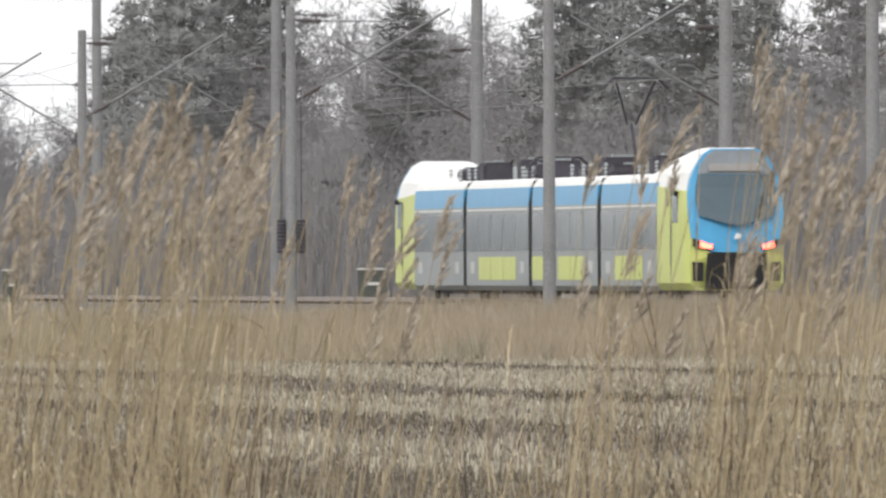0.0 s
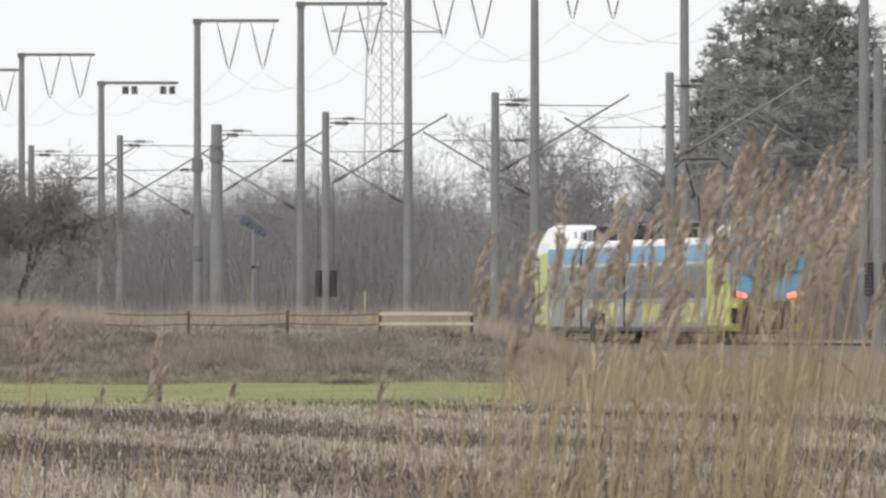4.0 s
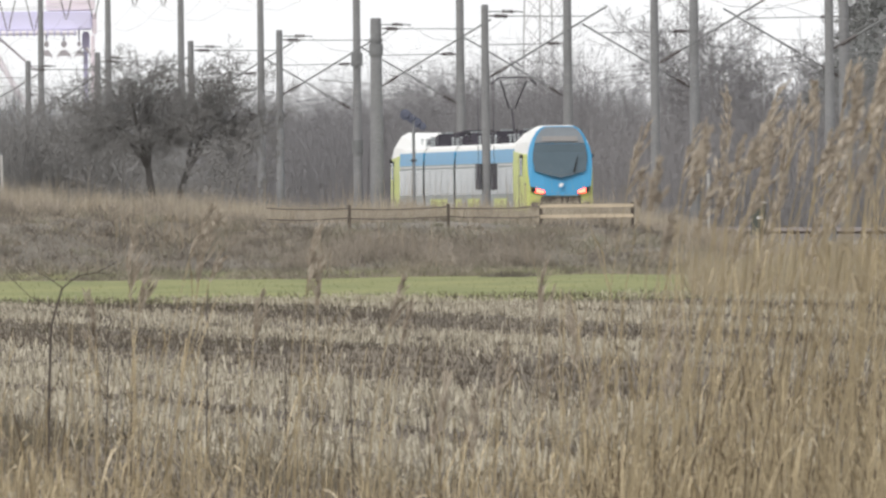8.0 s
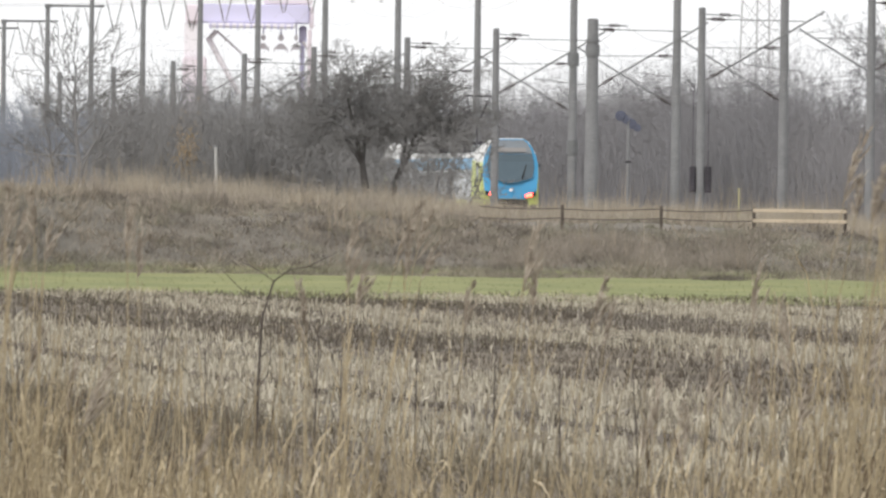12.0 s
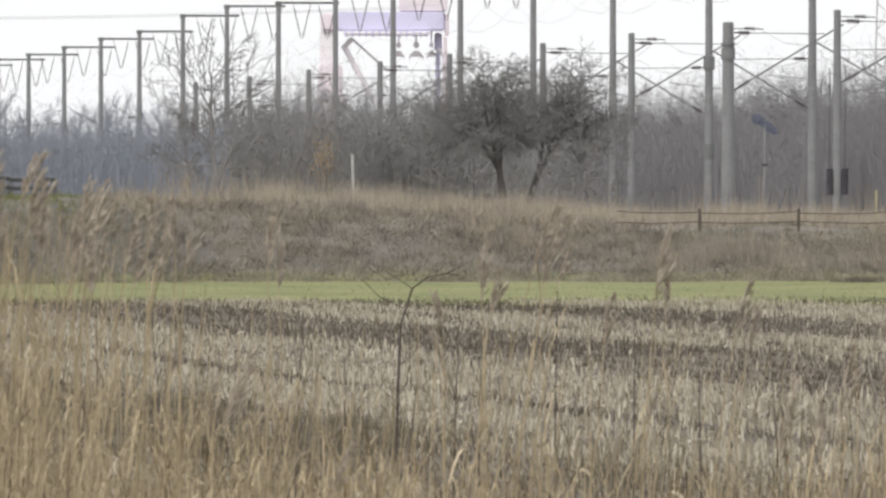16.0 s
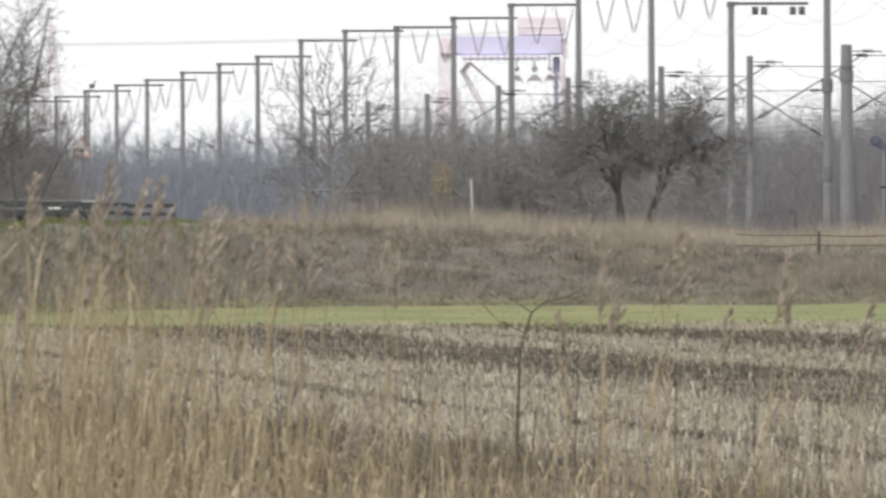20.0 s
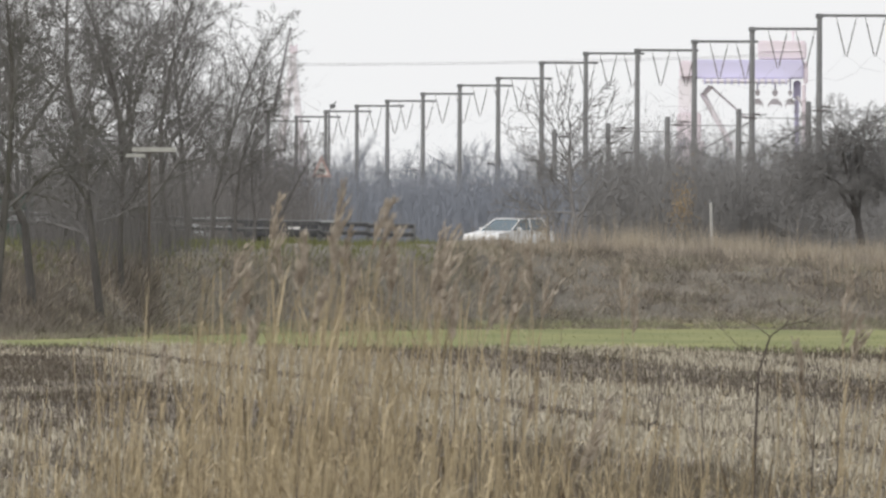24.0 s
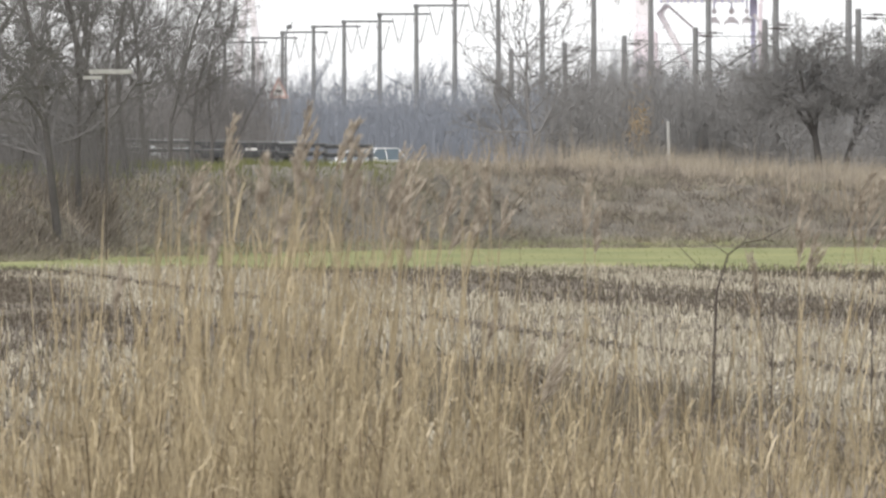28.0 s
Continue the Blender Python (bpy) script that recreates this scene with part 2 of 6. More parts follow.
def build_tracks():
    ballast = mat("ballast", (0.13, 0.115, 0.10), 0.95, vary=0.4, scale=2, fine=15, bump=0.8)
    v, f = [], []
    prof = [(-5.6, -0.75), (-3.2, -0.2), (7.6, -0.2), (10.0, -0.75)]
    ss = [380 + 40 * i for i in range(70)]
    for s in ss:
        for de, dz in prof:
            v.append(line(s, TRAIN_E + de, RAIL_Z + dz))
    for i in range(len(ss) - 1):
        for k in range(3):
            a = i * 4 + k
            f.append((a, a + 1, a + 5, a + 4))
    tagged(raw("ballast_bed", v, f, ballast), "grey brown ballast bed under two tracks", "track bed", kind="structure")
    rail = mat("rail_steel", (0.16, 0.12, 0.10), 0.5, 0.6)
    for e in (TRAIN_E, OTHER_E):
        for side in (-0.75, 0.75):
            bm = bm_new()
            a, b = line(380, e + side, RAIL_Z - 0.09), line(3100, e + side, RAIL_Z - 0.09)
            rod(bm, a, b, 0.085, sides=4)
            tagged(part("rail", bm, rail), "worn steel running rail", "rail", "rails", "structure")


build_tracks()


def near_mast(bearing, top, thick=0.28, weights=False):
    s = abeam(bearing, NEAR_E)
    p = line(s, NEAR_E)
    z0 = ground_z(p.x, p.y)
    label = "stout grey concrete tensioning mast beside the track" if thick > 0.4 else "grey concrete catenary mast with hanging tension weights" if weights else "grey concrete catenary mast with a cantilever arm"
    m = empty("catenary_mast", Matrix.Translation((p.x, p.y, z0)) @ Matrix.Rotation(-TRACK, 4, "Z"), label, "mast", "near row of catenary masts")
    h = RAIL_Z + top - z0
    bm = bm_new()
    rod(bm, (0, 0, -0.3), (0, 0, h - 0.03), thick / 2 * 1.35, thick / 2, 14)
    rod(bm, (0, 0, h - 0.03), (0, 0, h), thick / 2, thick / 2 * 0.7, 14)
    part("pole", bm, CONCRETE, m)
    cantilever(m, 1, thick)
    # top bracket with its insulator
    zb = h - 0.28
    part("bracket", rod(bm_new(), (0, 0, zb), (1.5, 0, zb - 0.02), 0.025), STEEL, m)
    bm = bm_new()
    for j in range(6):
        rod(bm, (0.7 + 0.075 * j, 0, zb), (0.745 + 0.075 * j, 0, zb), 0.07, sides=8)
    part("insulator", bm, INSUL, m)
    if thick > 0.4:
        for zc, hh in ((h - 1.6, 0.5), (h - 1.0, 0.12)):
            part("clamp", rod(bm_new(), (0, 0, zc), (0, 0, zc + hh), thick / 2 + 0.07, sides=14), STEEL, m)
    if weights:
        for k in (-1, 1):
            bm = bm_new()
            zw = height(-72, s) - z0
            for j in range(9):
                rod(bm, (k * 0.31, -0.05, zw + j * 0.115), (k * 0.31, -0.05, zw + j * 0.115 + 0.1), 0.135, sides=10)
            rod(bm, (k * 0.31, -0.05, zw - 0.05), (k * 0.31, -0.05, 6.8), 0.012, sides=4)
            part("tension_weight", bm, DARK, m, "stack of dark iron tension weights")
    return m


def cantilever(m, side, thick):
    base = RAIL_Z - m.location.z
    zl, zt, r = base + 6.1, base + 8.55, thick / 2 * 1.1
    x0, xi, x1 = side * r, side * 0.95, side * 4.9
    part("strut", rod(bm_new(), (xi, 0, zl + 0.45), (x1, 0, zt + 0.35), 0.042, sides=6), STEEL, m)
    part("tie_tube", rod(bm_new(), (xi, 0, zt - 0.02), (x1 * 0.84, 0, zt - 0.05), 0.022, sides=6), STEEL, m)
    for za, zb in ((zl, zl + 0.45), (zt, zt - 0.02)):
        bm = bm_new()
        a, b = Vector((x0, 0, za)), Vector((xi, 0, zb))
        rod(bm, a, b, 0.035, sides=6)
        for j in range(7):
            p = a.lerp(b, 0.3 + 0.09 * j)
            rod(bm, p, p + (b - a).normalized() * 0.045, 0.085, sides=8)
        part("insulator", bm, INSUL, m)
    bm = rod(bm_new(), (side * 1.7, 0, base + 6.75), (side * 4.0, 0, base + 6.5), 0.018, sides=5)
    rod(bm, (side * 4.0, 0, base + 6.5), (side * 4.3, 0, base + 6.27), 0.014, sides=5)
    part("steady_arm", bm, STEEL, m)


def far_mast(bearing, top, strain=False, clamp=False):
    s = abeam(bearing, FAR_E)
    p = line(s, FAR_E)
    z0 = ground_z(p.x, p.y)
    label = "tall grey mast whose beam carries short strain insulators" if strain else "tall grey mast with dark clamps" if clamp else "tall grey mast with a top beam and hanging V insulators"
    m = empty("feeder_mast", Matrix.Translation((p.x, p.y, z0)) @ Matrix.Rotation(-TRACK, 4, "Z"), label, "mast", "far row of feeder masts")
    h = top - z0
    part("pole", rod(bm_new(), (0, 0, -0.3), (0, 0, h), 0.25, 0.16, 14), CONCRETE, m)
    cantilever(m, -1, 0.4)
    bm = box(bm_new(), 2.05, 0, h - 0.06, 4.5, 0.16, 0.17, 0.02)
    box(bm, 0, 0, h - 0.1, 0.45, 0.4, 0.3, 0.03)
    part("beam", bm, STEEL, m)
    if clamp:
        for zc in (4.0, 8.6):
            part("clamp", rod(bm_new(), (0, 0, zc), (0, 0, zc + 0.7), 0.30, sides=12), STEEL, m)
    if strain:
        for x in (1.35, 1.85, 3.45, 3.95):
            bm = bm_new()
            for j in range(5):
                rod(bm, (x, 0, h - 0.24 - 0.09 * j), (x, 0, h - 0.32 - 0.09 * j), 0.15, 0.21, 9)
            part("insulator", bm, INSUL, m)
        return m
    for x in (1.66, 3.44):
        for k in (-1, 1):
            bm = bm_new()
            a, b = Vector((x + k * 0.62, 0, h - 0.15)), Vector((x + k * 0.04, 0, h - 2.6))
            rod(bm, a, b, 0.02, sides=5)
            for j in range(13):
                q = a.lerp(b, 0.16 + j * 0.06)
                rod(bm, q, q + (b - a).normalized() * 0.06, 0.06, sides=6)
            part("insulator_string", bm, INSUL, m)
    return m


FAR_MASTS = ((-1242, -283), (-1192, -291), (-1140, -301), (-1085, -311), (-1031, -320), (-968, -333), (-903, -348), (-835, -361), (-758, -389), (-680, -406), (-589, -412), (-488, -428),
             (-386, -451), (-267, -475), (-138, -502), (3, -452), (173, -562), (356, -592), (546, -627), (770, -668), (1035, -712), (1353, -768), (1708, -830), (2148, -906))
NEAR_BEARINGS = (-735, -640, -535, -409, -286, -121, 36, 207, 400, 700, 1009, 1378, 1835, 2408)
for u, v in FAR_MASTS:
    far_mast(u, height(v, math.hypot(abeam(u, FAR_E), FAR_E)), strain=u == 3, clamp=u == 173)
for u in NEAR_BEARINGS:
    near_mast(u, 9.0, thick=0.46 if u == 207 else 0.28, weights=u in (400, 1378))


def sag_wire(name, stations, e, z, dip, radius, label, steps=4):
    """One wire that hangs from mast to mast."""
    cu = bpy.data.curves.new(name, "CURVE")
    cu.dimensions, cu.bevel_depth, cu.bevel_resolution = "3D", radius, 0
    pts = []
    for a, b in zip(stations, stations[1:]):
        for k in range(steps):
            q = k / steps
            pts.append(line(a + (b - a) * q, e, z - 4 * dip * q * (1 - q)))
    pts.append(line(stations[-1], e, z))
    sp = cu.splines.new("POLY")
    sp.points.add(len(pts) - 1)
    for p, c in zip(sp.points, pts):
        p.co = (*c, 1)
    cu.materials.append(WIRE)
    return tagged(new(name, cu), label, "wire", "overhead wires")


near_s = sorted(abeam(u, NEAR_E) for u in NEAR_BEARINGS)
far_s = sorted(abeam(u, FAR_E) for u, v in FAR_MASTS)
near_s = [near_s[0] - 67] + near_s + [near_s[-1] + 67 * k for k in (1, 3, 6, 10)]
for st, e in ((near_s, TRAIN_E - 2.6), (far_s, OTHER_E)):
    sag_wire("contact_wire", st, e, RAIL_Z + 6.25, 0.02, 0.013, "taut copper contact wire over the track", 2)
    sag_wire("messenger_wire", st, e, RAIL_Z + 8.2, 0.9, 0.009, "sagging messenger wire over the track")
    bm = bm_new()
    for a, b in zip(st, st[1:]):
        for k in range(1, 8):
            q = k / 8
            p = line(a + (b - a) * q, e)
            rod(bm, p + Vector((0, 0, RAIL_Z + 6.25)), p + Vector((0, 0, RAIL_Z + 8.2 - 3.6 * q * (1 - q))), 0.007, sides=3)
    tagged(part("dropper_wires", bm, WIRE), "thin dropper wires between contact and messenger wire", "wire", "overhead wires", "stuff")
sag_wire("reinforcing_wire", near_s, NEAR_E + 1.25, RAIL_Z + 8.75, 1.0, 0.009, "grey reinforcing feeder wire along the near masts")
for dx in (1.6, 3.35):
    sag_wire("feeder_wire", far_s, FAR_E + dx, 14.6, 1.4, 0.006, "thick feeder cable hung below the mast beams")


# ---- train ----
def loft(bm, rings, closed=True, caps=True):
    vs = [[bm.verts.new(p) for p in r] for r in rings]
    n = len(vs[0])
    for a, b in zip(vs, vs[1:]):
        for k in range(n if closed else n - 1):
            bm.faces.new((a[k], a[(k + 1) % n], b[(k + 1) % n], b[k]))
    if caps:
        bm.faces.new(vs[0][::-1])
        bm.faces.new(vs[-1])
    return bm


LIME = mat("lime_paint", (0.60, 0.66, 0.20), 0.4, vary=0.1, scale=1)
BLUE = mat("blue_paint", (0.06, 0.33, 0.60), 0.35, vary=0.1, scale=1)
SILVER = mat("silver_grey_paint", (0.30, 0.33, 0.34), 0.4, 0.1, vary=0.15, scale=0.7)
WHITE = mat("white_roof_paint", (0.80, 0.80, 0.79), 0.5, vary=0.06, scale=1)
PALESIGN = mat("pale_notice_panel", (0.55, 0.56, 0.55), 0.5, vary=0.1)
# SIDEGLASS base raised and GLASS blued for the sky they would mirror.
SIDEGLASS = mat("sky_toned_side_glass", (0.18, 0.208, 0.212), 0.12, vary=0.25, scale=0.5)
GLASS = mat("dark_train_glass", (0.085, 0.125, 0.155), 0.16, vary=0.2, scale=0.5)
RUBBER = mat("black_rubber", (0.02, 0.02, 0.022), 0.8)
ROOFBOX = mat("roof_equipment", (0.055, 0.05, 0.065), 0.7, 0.2, vary=0.5, scale=1.5)
RED = mat("red_tail_light", (1.0, 0.08, 0.05), 0.3, emit=9.0)


CAR = ((-1.28, 0.28), (-1.41, 0.42), (-1.41, 2.72))


def section(pts, y):
    return [(x, y, z) for x, z in pts] + [(-x, y, z) for x, z in reversed(pts)]


def nose(x, z):
    """How far the cab front leans back at that height and width."""
    return 0.25 * max(z - 1.7, 0) + 0.10 * x * x + 0.12 * max(1.2 - z, 0)


def plate(name, outline, lift, material, parent, flip, label="", thick=0.05):
    """A panel that follows the cab front."""
    bm = bm_new()
    f = bm.faces.new([bm.verts.new((x, nose(x, z) - lift, z)) for x, z in outline])
    r = bmesh.ops.extrude_face_region(bm, geom=[f])
    bmesh.ops.translate(bm, vec=(0, thick, 0), verts=[v for v in r["geom"] if isinstance(v, bmesh.types.BMVert)])
    bmesh.ops.transform(bm, matrix=flip, verts=bm.verts)
    bmesh.ops.recalc_face_normals(bm, faces=bm.faces)
    return part(name, bm, material, parent, label)


def moved(bm, m):
    bmesh.ops.transform(bm, matrix=m, verts=bm.verts)
    bmesh.ops.recalc_face_normals(bm, faces=bm.faces)
    return bm


def cab(t, flip, tail):
    """One end of the train, built at y = 0 and facing -y."""
    # lime flank
    bm = bm_new()
    rings = []
    for y, w, zt in ((6.6, 1.415, 3.18), (3.0, 1.415, 3.08), (1.5, 1.405, 3.04), (0.8, 1.36, 3.02), (0.3, 1.24, 2.95)):
        ring = section(((-w * 0.9, 0.3), (-w, 0.5), (-w, 2.4), (-w * 0.985, zt)), y)
        rings.append([(a, max(b, nose(a, c) + 0.12 + 0.3 * (y > 0.3)), c) for a, b, c in ring])
    part("cab_shell", moved(loft(bm, rings), flip), LIME, t, "lime painted driver's cab shell")
    # white raised roof
    bm = bm_new()
    rings = []
    for y, w, z0, z1 in ((11.5, 1.33, 3.2, 3.54), (9.0, 1.36, 3.16, 3.76), (6.5, 1.39, 3.1, 4.02), (3.6, 1.40, 3.06, 4.17), (1.6, 1.38, 3.02, 4.2), (1.0, 1.30, 3.0, 4.17)):
        rings.append(section(((-w, z0), (-w * 0.91, z0 + (z1 - z0) * 0.42), (-w * 0.68, z0 + (z1 - z0) * 0.86), (-w * 0.46, z1)), y))
    part("cab_roof", moved(loft(bm, rings), flip), WHITE, t, "white raised cab roof")
    # blue mask
    half = [(0.72, 1.34), (1.24, 1.72), (1.31, 2.4), (1.31, 2.95), (1.23, 3.33), (1.05, 3.74), (0.86, 4.02), (0.62, 4.17)]
    mask = [(-x, z) for x, z in half[1:]] + half[:0:-1] + [(0.72, 1.34), (-0.72, 1.34)]
    bm = bm_new()
    f0 = [bm.verts.new((x, nose(x, z) + 0.0, z)) for x, z in mask]
    f1 = [bm.verts.new((x * 0.98, nose(x, z) + 0.75, z)) for x, z in mask]
    bm.faces.new(f0)
    for k in range(len(mask)):
        bm.faces.new((f0[k], f0[(k + 1) % len(mask)], f1[(k + 1) % len(mask)], f1[k]))
    bmesh.ops.triangulate(bm, faces=[f for f in bm.faces if len(f.verts) > 4])
    m = part("front_mask", moved(bm, flip), BLUE, t, "bright blue front mask")
    plate("windscreen", [(-1.02, 3.46), (-1.10, 3.1), (-1.11, 2.75), (-1.03, 2.34), (-0.45, 2.16), (0, 2.06), (0.45, 2.16), (1.03, 2.34), (1.11, 2.75), (1.10, 3.1), (1.02, 3.46)], 0.07, GLASS, t, flip, "dark windscreen glass with a chevron sill")
    plate("visor", [(-1.02, 3.48), (-0.94, 3.72), (-0.78, 3.99), (-0.58, 4.13), (0.58, 4.13), (0.78, 3.99), (0.94, 3.72), (1.02, 3.48)], 0.06, VISOR, t, flip, "dark grey band over the windscreen")
    plate("destination_display", [(-0.74, 3.56), (-0.72, 3.76), (0.72, 3.76), (0.74, 3.56)], 0.085, DISPLAY, t, flip, "unlit grey destination display")
    part("wiper", moved(rod(bm_new(), (0.55, nose(0.55, 2.3) - 0.1, 2.3), (0.72, nose(0.7, 3.0) - 0.1, 2.95), 0.035, 0.02), flip), RUBBER, t)
    plate("emblem", [(-0.10, 1.72), (-0.02, 1.86), (0.12, 1.82), (0.04, 1.68)], 0.06, WHITE, t, flip, "small pale emblem")
    # lower front
    plate("bumper", [(-1.24, 0.45), (-1.29, 1.0), (-1.26, 1.74), (-0.70, 1.30), (0.70, 1.30), (1.26, 1.74), (1.29, 1.0), (1.24, 0.45)], -0.03, LIME, t, flip, "lime lower front skirt", 0.3)
    plate("coupler_recess", [(-0.86, 0.32), (-0.82, 1.31), (0.82, 1.31), (0.86, 0.32)], -0.008, RUBBER, t, flip, "dark coupler opening", 0.2)
    for k in (-1, 1):
        plate("grille", [(k * 1.2, 0.55), (k * 1.22, 1.08), (k * 0.92, 1.06), (k * 0.92, 0.55)][::k], -0.012, RUBBER, t, flip, "dark buffer grille", 0.1)
        lamp = plate("lamp_housing", [(k * 1.22, 1.50), (k * 1.20, 1.72), (k * 0.66, 1.52), (k * 0.68, 1.40)][::k], 0.07, RUBBER, t, flip, "dark lamp housing", 0.08)
        if tail:
            plate("tail_light", [(k * 1.02, 1.47), (k * 1.02, 1.645), (k * 0.68, 1.53), (k * 0.70, 1.42)][::k], 0.085, RED, lamp, flip, "glowing red tail light")
        part("handrail", moved(rod(bm_new(), (k * 1.44, 3.25, 1.0), (k * 1.44, 3.25, 2.2), 0.02, sides=5), flip), STEEL, t)
        part("camera_pod", moved(box(bm_new(), k * 1.45, 2.0, 2.95, 0.12, 0.25, 0.16, 0.03), flip), RUBBER, t)
        # cab side window and door line
        part("side_window", moved(box(bm_new(), k * 1.415, 2.5, 2.55, 0.02, 1.1, 0.8), flip), GLASS, t)
        part("door_line", moved(box(bm_new(), k * 1.417, 3.4, 1.75, 0.012, 0.06, 2.4), flip), RUBBER, t)
    bm = box(bm_new(), 0, 0.35, 0.78, 0.36, 0.5, 0.34, 0.05)
    rod(bm, (0, 0.3, 0.78), (0, -0.22, 0.78), 0.12, 0.16, 10)
    box(bm, 0.0, -0.2, 0.78, 0.42, 0.12, 0.42, 0.04)
    part("coupler", moved(bm, flip), DARK, t)


def coach(t, y0, y1, lime, k_box):
    """One passenger section between y0 and y1."""
    body = part("car_body", loft(bm_new(), [section(CAR, y) for y in (y0, y1)]), SILVER, t, "silver grey car body side")
    part("blue_stripe", loft(bm_new(), [section(((-1.413, 2.72), (-1.40, 2.95), (-1.375, 3.27)), y) for y in (y0, y1)]), BLUE, t)
    part("roof_edge", loft(bm_new(), [section(((-1.375, 3.272), (-1.30, 3.42), (-1.12, 3.52)), y) for y in (y0, y1)]), WHITE, t)
    n = max(3, int((y1 - y0) / 2.7))
    step = (y1 - y0) / n
    for side in (-1, 1):
        part("trim_strip", box(bm_new(), side * 1.416, (y0 + y1) / 2, 2.64, 0.012, y1 - y0 - 0.6, 0.055), WHITE, body)
        for j in range(n):
            yc = y0 + step * (j + 0.5)
            door = j in lime
            part("window", box(bm_new(), side * 1.412, yc, 1.98, 0.02, step * (0.92 if door else 0.97), 1.1, 0.008), SIDEGLASS, body)
            if door:
                part("door", box(bm_new(), side * 1.414, yc, 0.92, 0.022, step * 0.95, 0.68, 0.008), LIME, body, "lime lower door leaf")
    for side in (-1, 1):
        for j in (0, n - 1):
            part("sign_panel", box(bm_new(), side * 1.415, y0 + step * (j + 0.5), 0.95, 0.012, step * 0.3, 0.34), PALESIGN, body, "small white notice panel")
    rnd = random.Random(k_box)
    y = (y0 + y1) / 2 - 4.2
    stop = y + 7.4
    while y < stop:
        ln, hh, wd = rnd.uniform(0.9, 1.9), rnd.uniform(0.3, 0.62), rnd.uniform(0.7, 1.1)
        unit = part("roof_unit", box(bm_new(), rnd.uniform(-0.15, 0.15), y + ln / 2, 3.52 + hh / 2, wd, ln, hh, 0.08), ROOFBOX, t, "dark roof equipment box")
        part("roof_hood", box(bm_new(), 0, y + ln * 0.3, 3.55 + hh, wd * rnd.uniform(0.3, 0.8), ln * 0.4, 0.08, 0.02), SILVER, unit, "pale hood on the roof box")
        for sx in (-1, 1):
            x = sx * (wd / 2 + 0.16)
            bm = bm_new()
            for q in range(4):
                rod(bm, (x, y + ln * 0.8, 3.50 + q * 0.11), (x, y + ln * 0.8, 3.58 + q * 0.11), 0.075, 0.045, 7)
            part("roof_insulator", bm, SILVER, unit, "pale ribbed insulator")
        part("roof_cable", rod(bm_new(), (0.35, y, 3.58 + hh), (0.35, y + ln + 0.5, 3.66), 0.03, sides=5), RUBBER, unit)
        y += ln + rnd.uniform(0.15, 0.6)
    return body


def bogie(t, y):
    bm = box(bm_new(), 0, y, 0.55, 2.1, 2.6, 0.3, 0.04)
    fr = part("bogie_frame", bm, DARK, t)
    for dy in (-1.2, 1.2):
        for sx in (-0.75, 0.75):
            part("wheel", rod(bm_new(), (sx - 0.06, y + dy, 0.43), (sx + 0.06, y + dy, 0.43), 0.43, sides=18), DARK, fr)


def pantograph(t, y, up):
    part("pantograph_base", box(bm_new(), 0, y, 3.72, 1.4, 1.2, 0.1), DARK, t)
    top = 6.3 if up else 4.15
    knee = Vector((0, y + 1.0, top - (1.3 if up else 0.2)))
    part("pantograph_lower_arm", rod(bm_new(), (0, y - 0.5, 3.76), knee, 0.05, 0.04), DARK, t)
    for sx in (-1, 1):
        part("pantograph_upper_arm", rod(bm_new(), knee + Vector((sx * 0.12, 0, 0)), (sx * 0.55, y, top - 0.1), 0.035), DARK, t)
    bm = bm_new()
    for dy in (-0.2, 0.2):
        rod(bm, (-0.62, y + dy, top), (0.62, y + dy, top), 0.035)
        for sx in (-1, 1):
            rod(bm, (sx * 0.62, y + dy, top), (sx * 0.95, y + dy, top - 0.3), 0.03)
    part("pantograph_head", bm, DARK, t)


VISOR = mat("visor_grey", (0.24, 0.27, 0.30), 0.4, vary=0.1)
DISPLAY = mat("display_panel", (0.30, 0.29, 0.285), 0.3, vary=0.1)


def build_train():
    t = empty("electric_train", Matrix.Translation(line(634, TRAIN_E, RAIL_Z)) @ Matrix.Rotation(-TRACK, 4, "Z"), "blue, lime and silver four-car electric train with red tail lights", "train")
    cuts = (6.6, 20.2, 37.1, 54.0, 67.6)
    lime = ((1, 2), (1, 2, 4), (1, 2, 3), ())
    for k in range(4):
        a, b = cuts[k] + (0.45 if k else 0), cuts[k + 1] - (0.45 if k < 3 else 0)
        coach(t, a, b, lime[k], k + 3)
    for y in cuts[1:4]:
        bm = bm_new()
        for j in range(4):
            loft(bm, [section(((-1.40, 0.42), (-1.405, 2.8), (-1.25, 3.46)), y - 0.46 + j * 0.23), section(((-1.36, 0.42), (-1.365, 2.8), (-1.21, 3.44)), y - 0.36 + j * 0.23), section(((-1.40, 0.42), (-1.405, 2.8), (-1.25, 3.46)), y - 0.23 + j * 0.23)])
        part("bellows", bm, RUBBER, t, "black folded gangway bellows")
        bogie(t, y)
    for y in (8.2, 66.0):
        bogie(t, y)
    for y0 in (10.0, 27.0, 44.0, 60.0):
        part("underframe_box", box(bm_new(), 0, y0, 0.32, 2.3, 6.0, 0.3, 0.05), DARK, t)
    pantograph(t, 23.2, True)
    pantograph(t, 42.0, False)
    cab(t, Matrix(), True)
    cab(t, Matrix.Translation((0, 74.2, 0)) @ Matrix.Rotation(math.pi, 4, "Z"), False)
    t.scale = (1.035, 1.035, 1.035)
    return t


train = build_train()


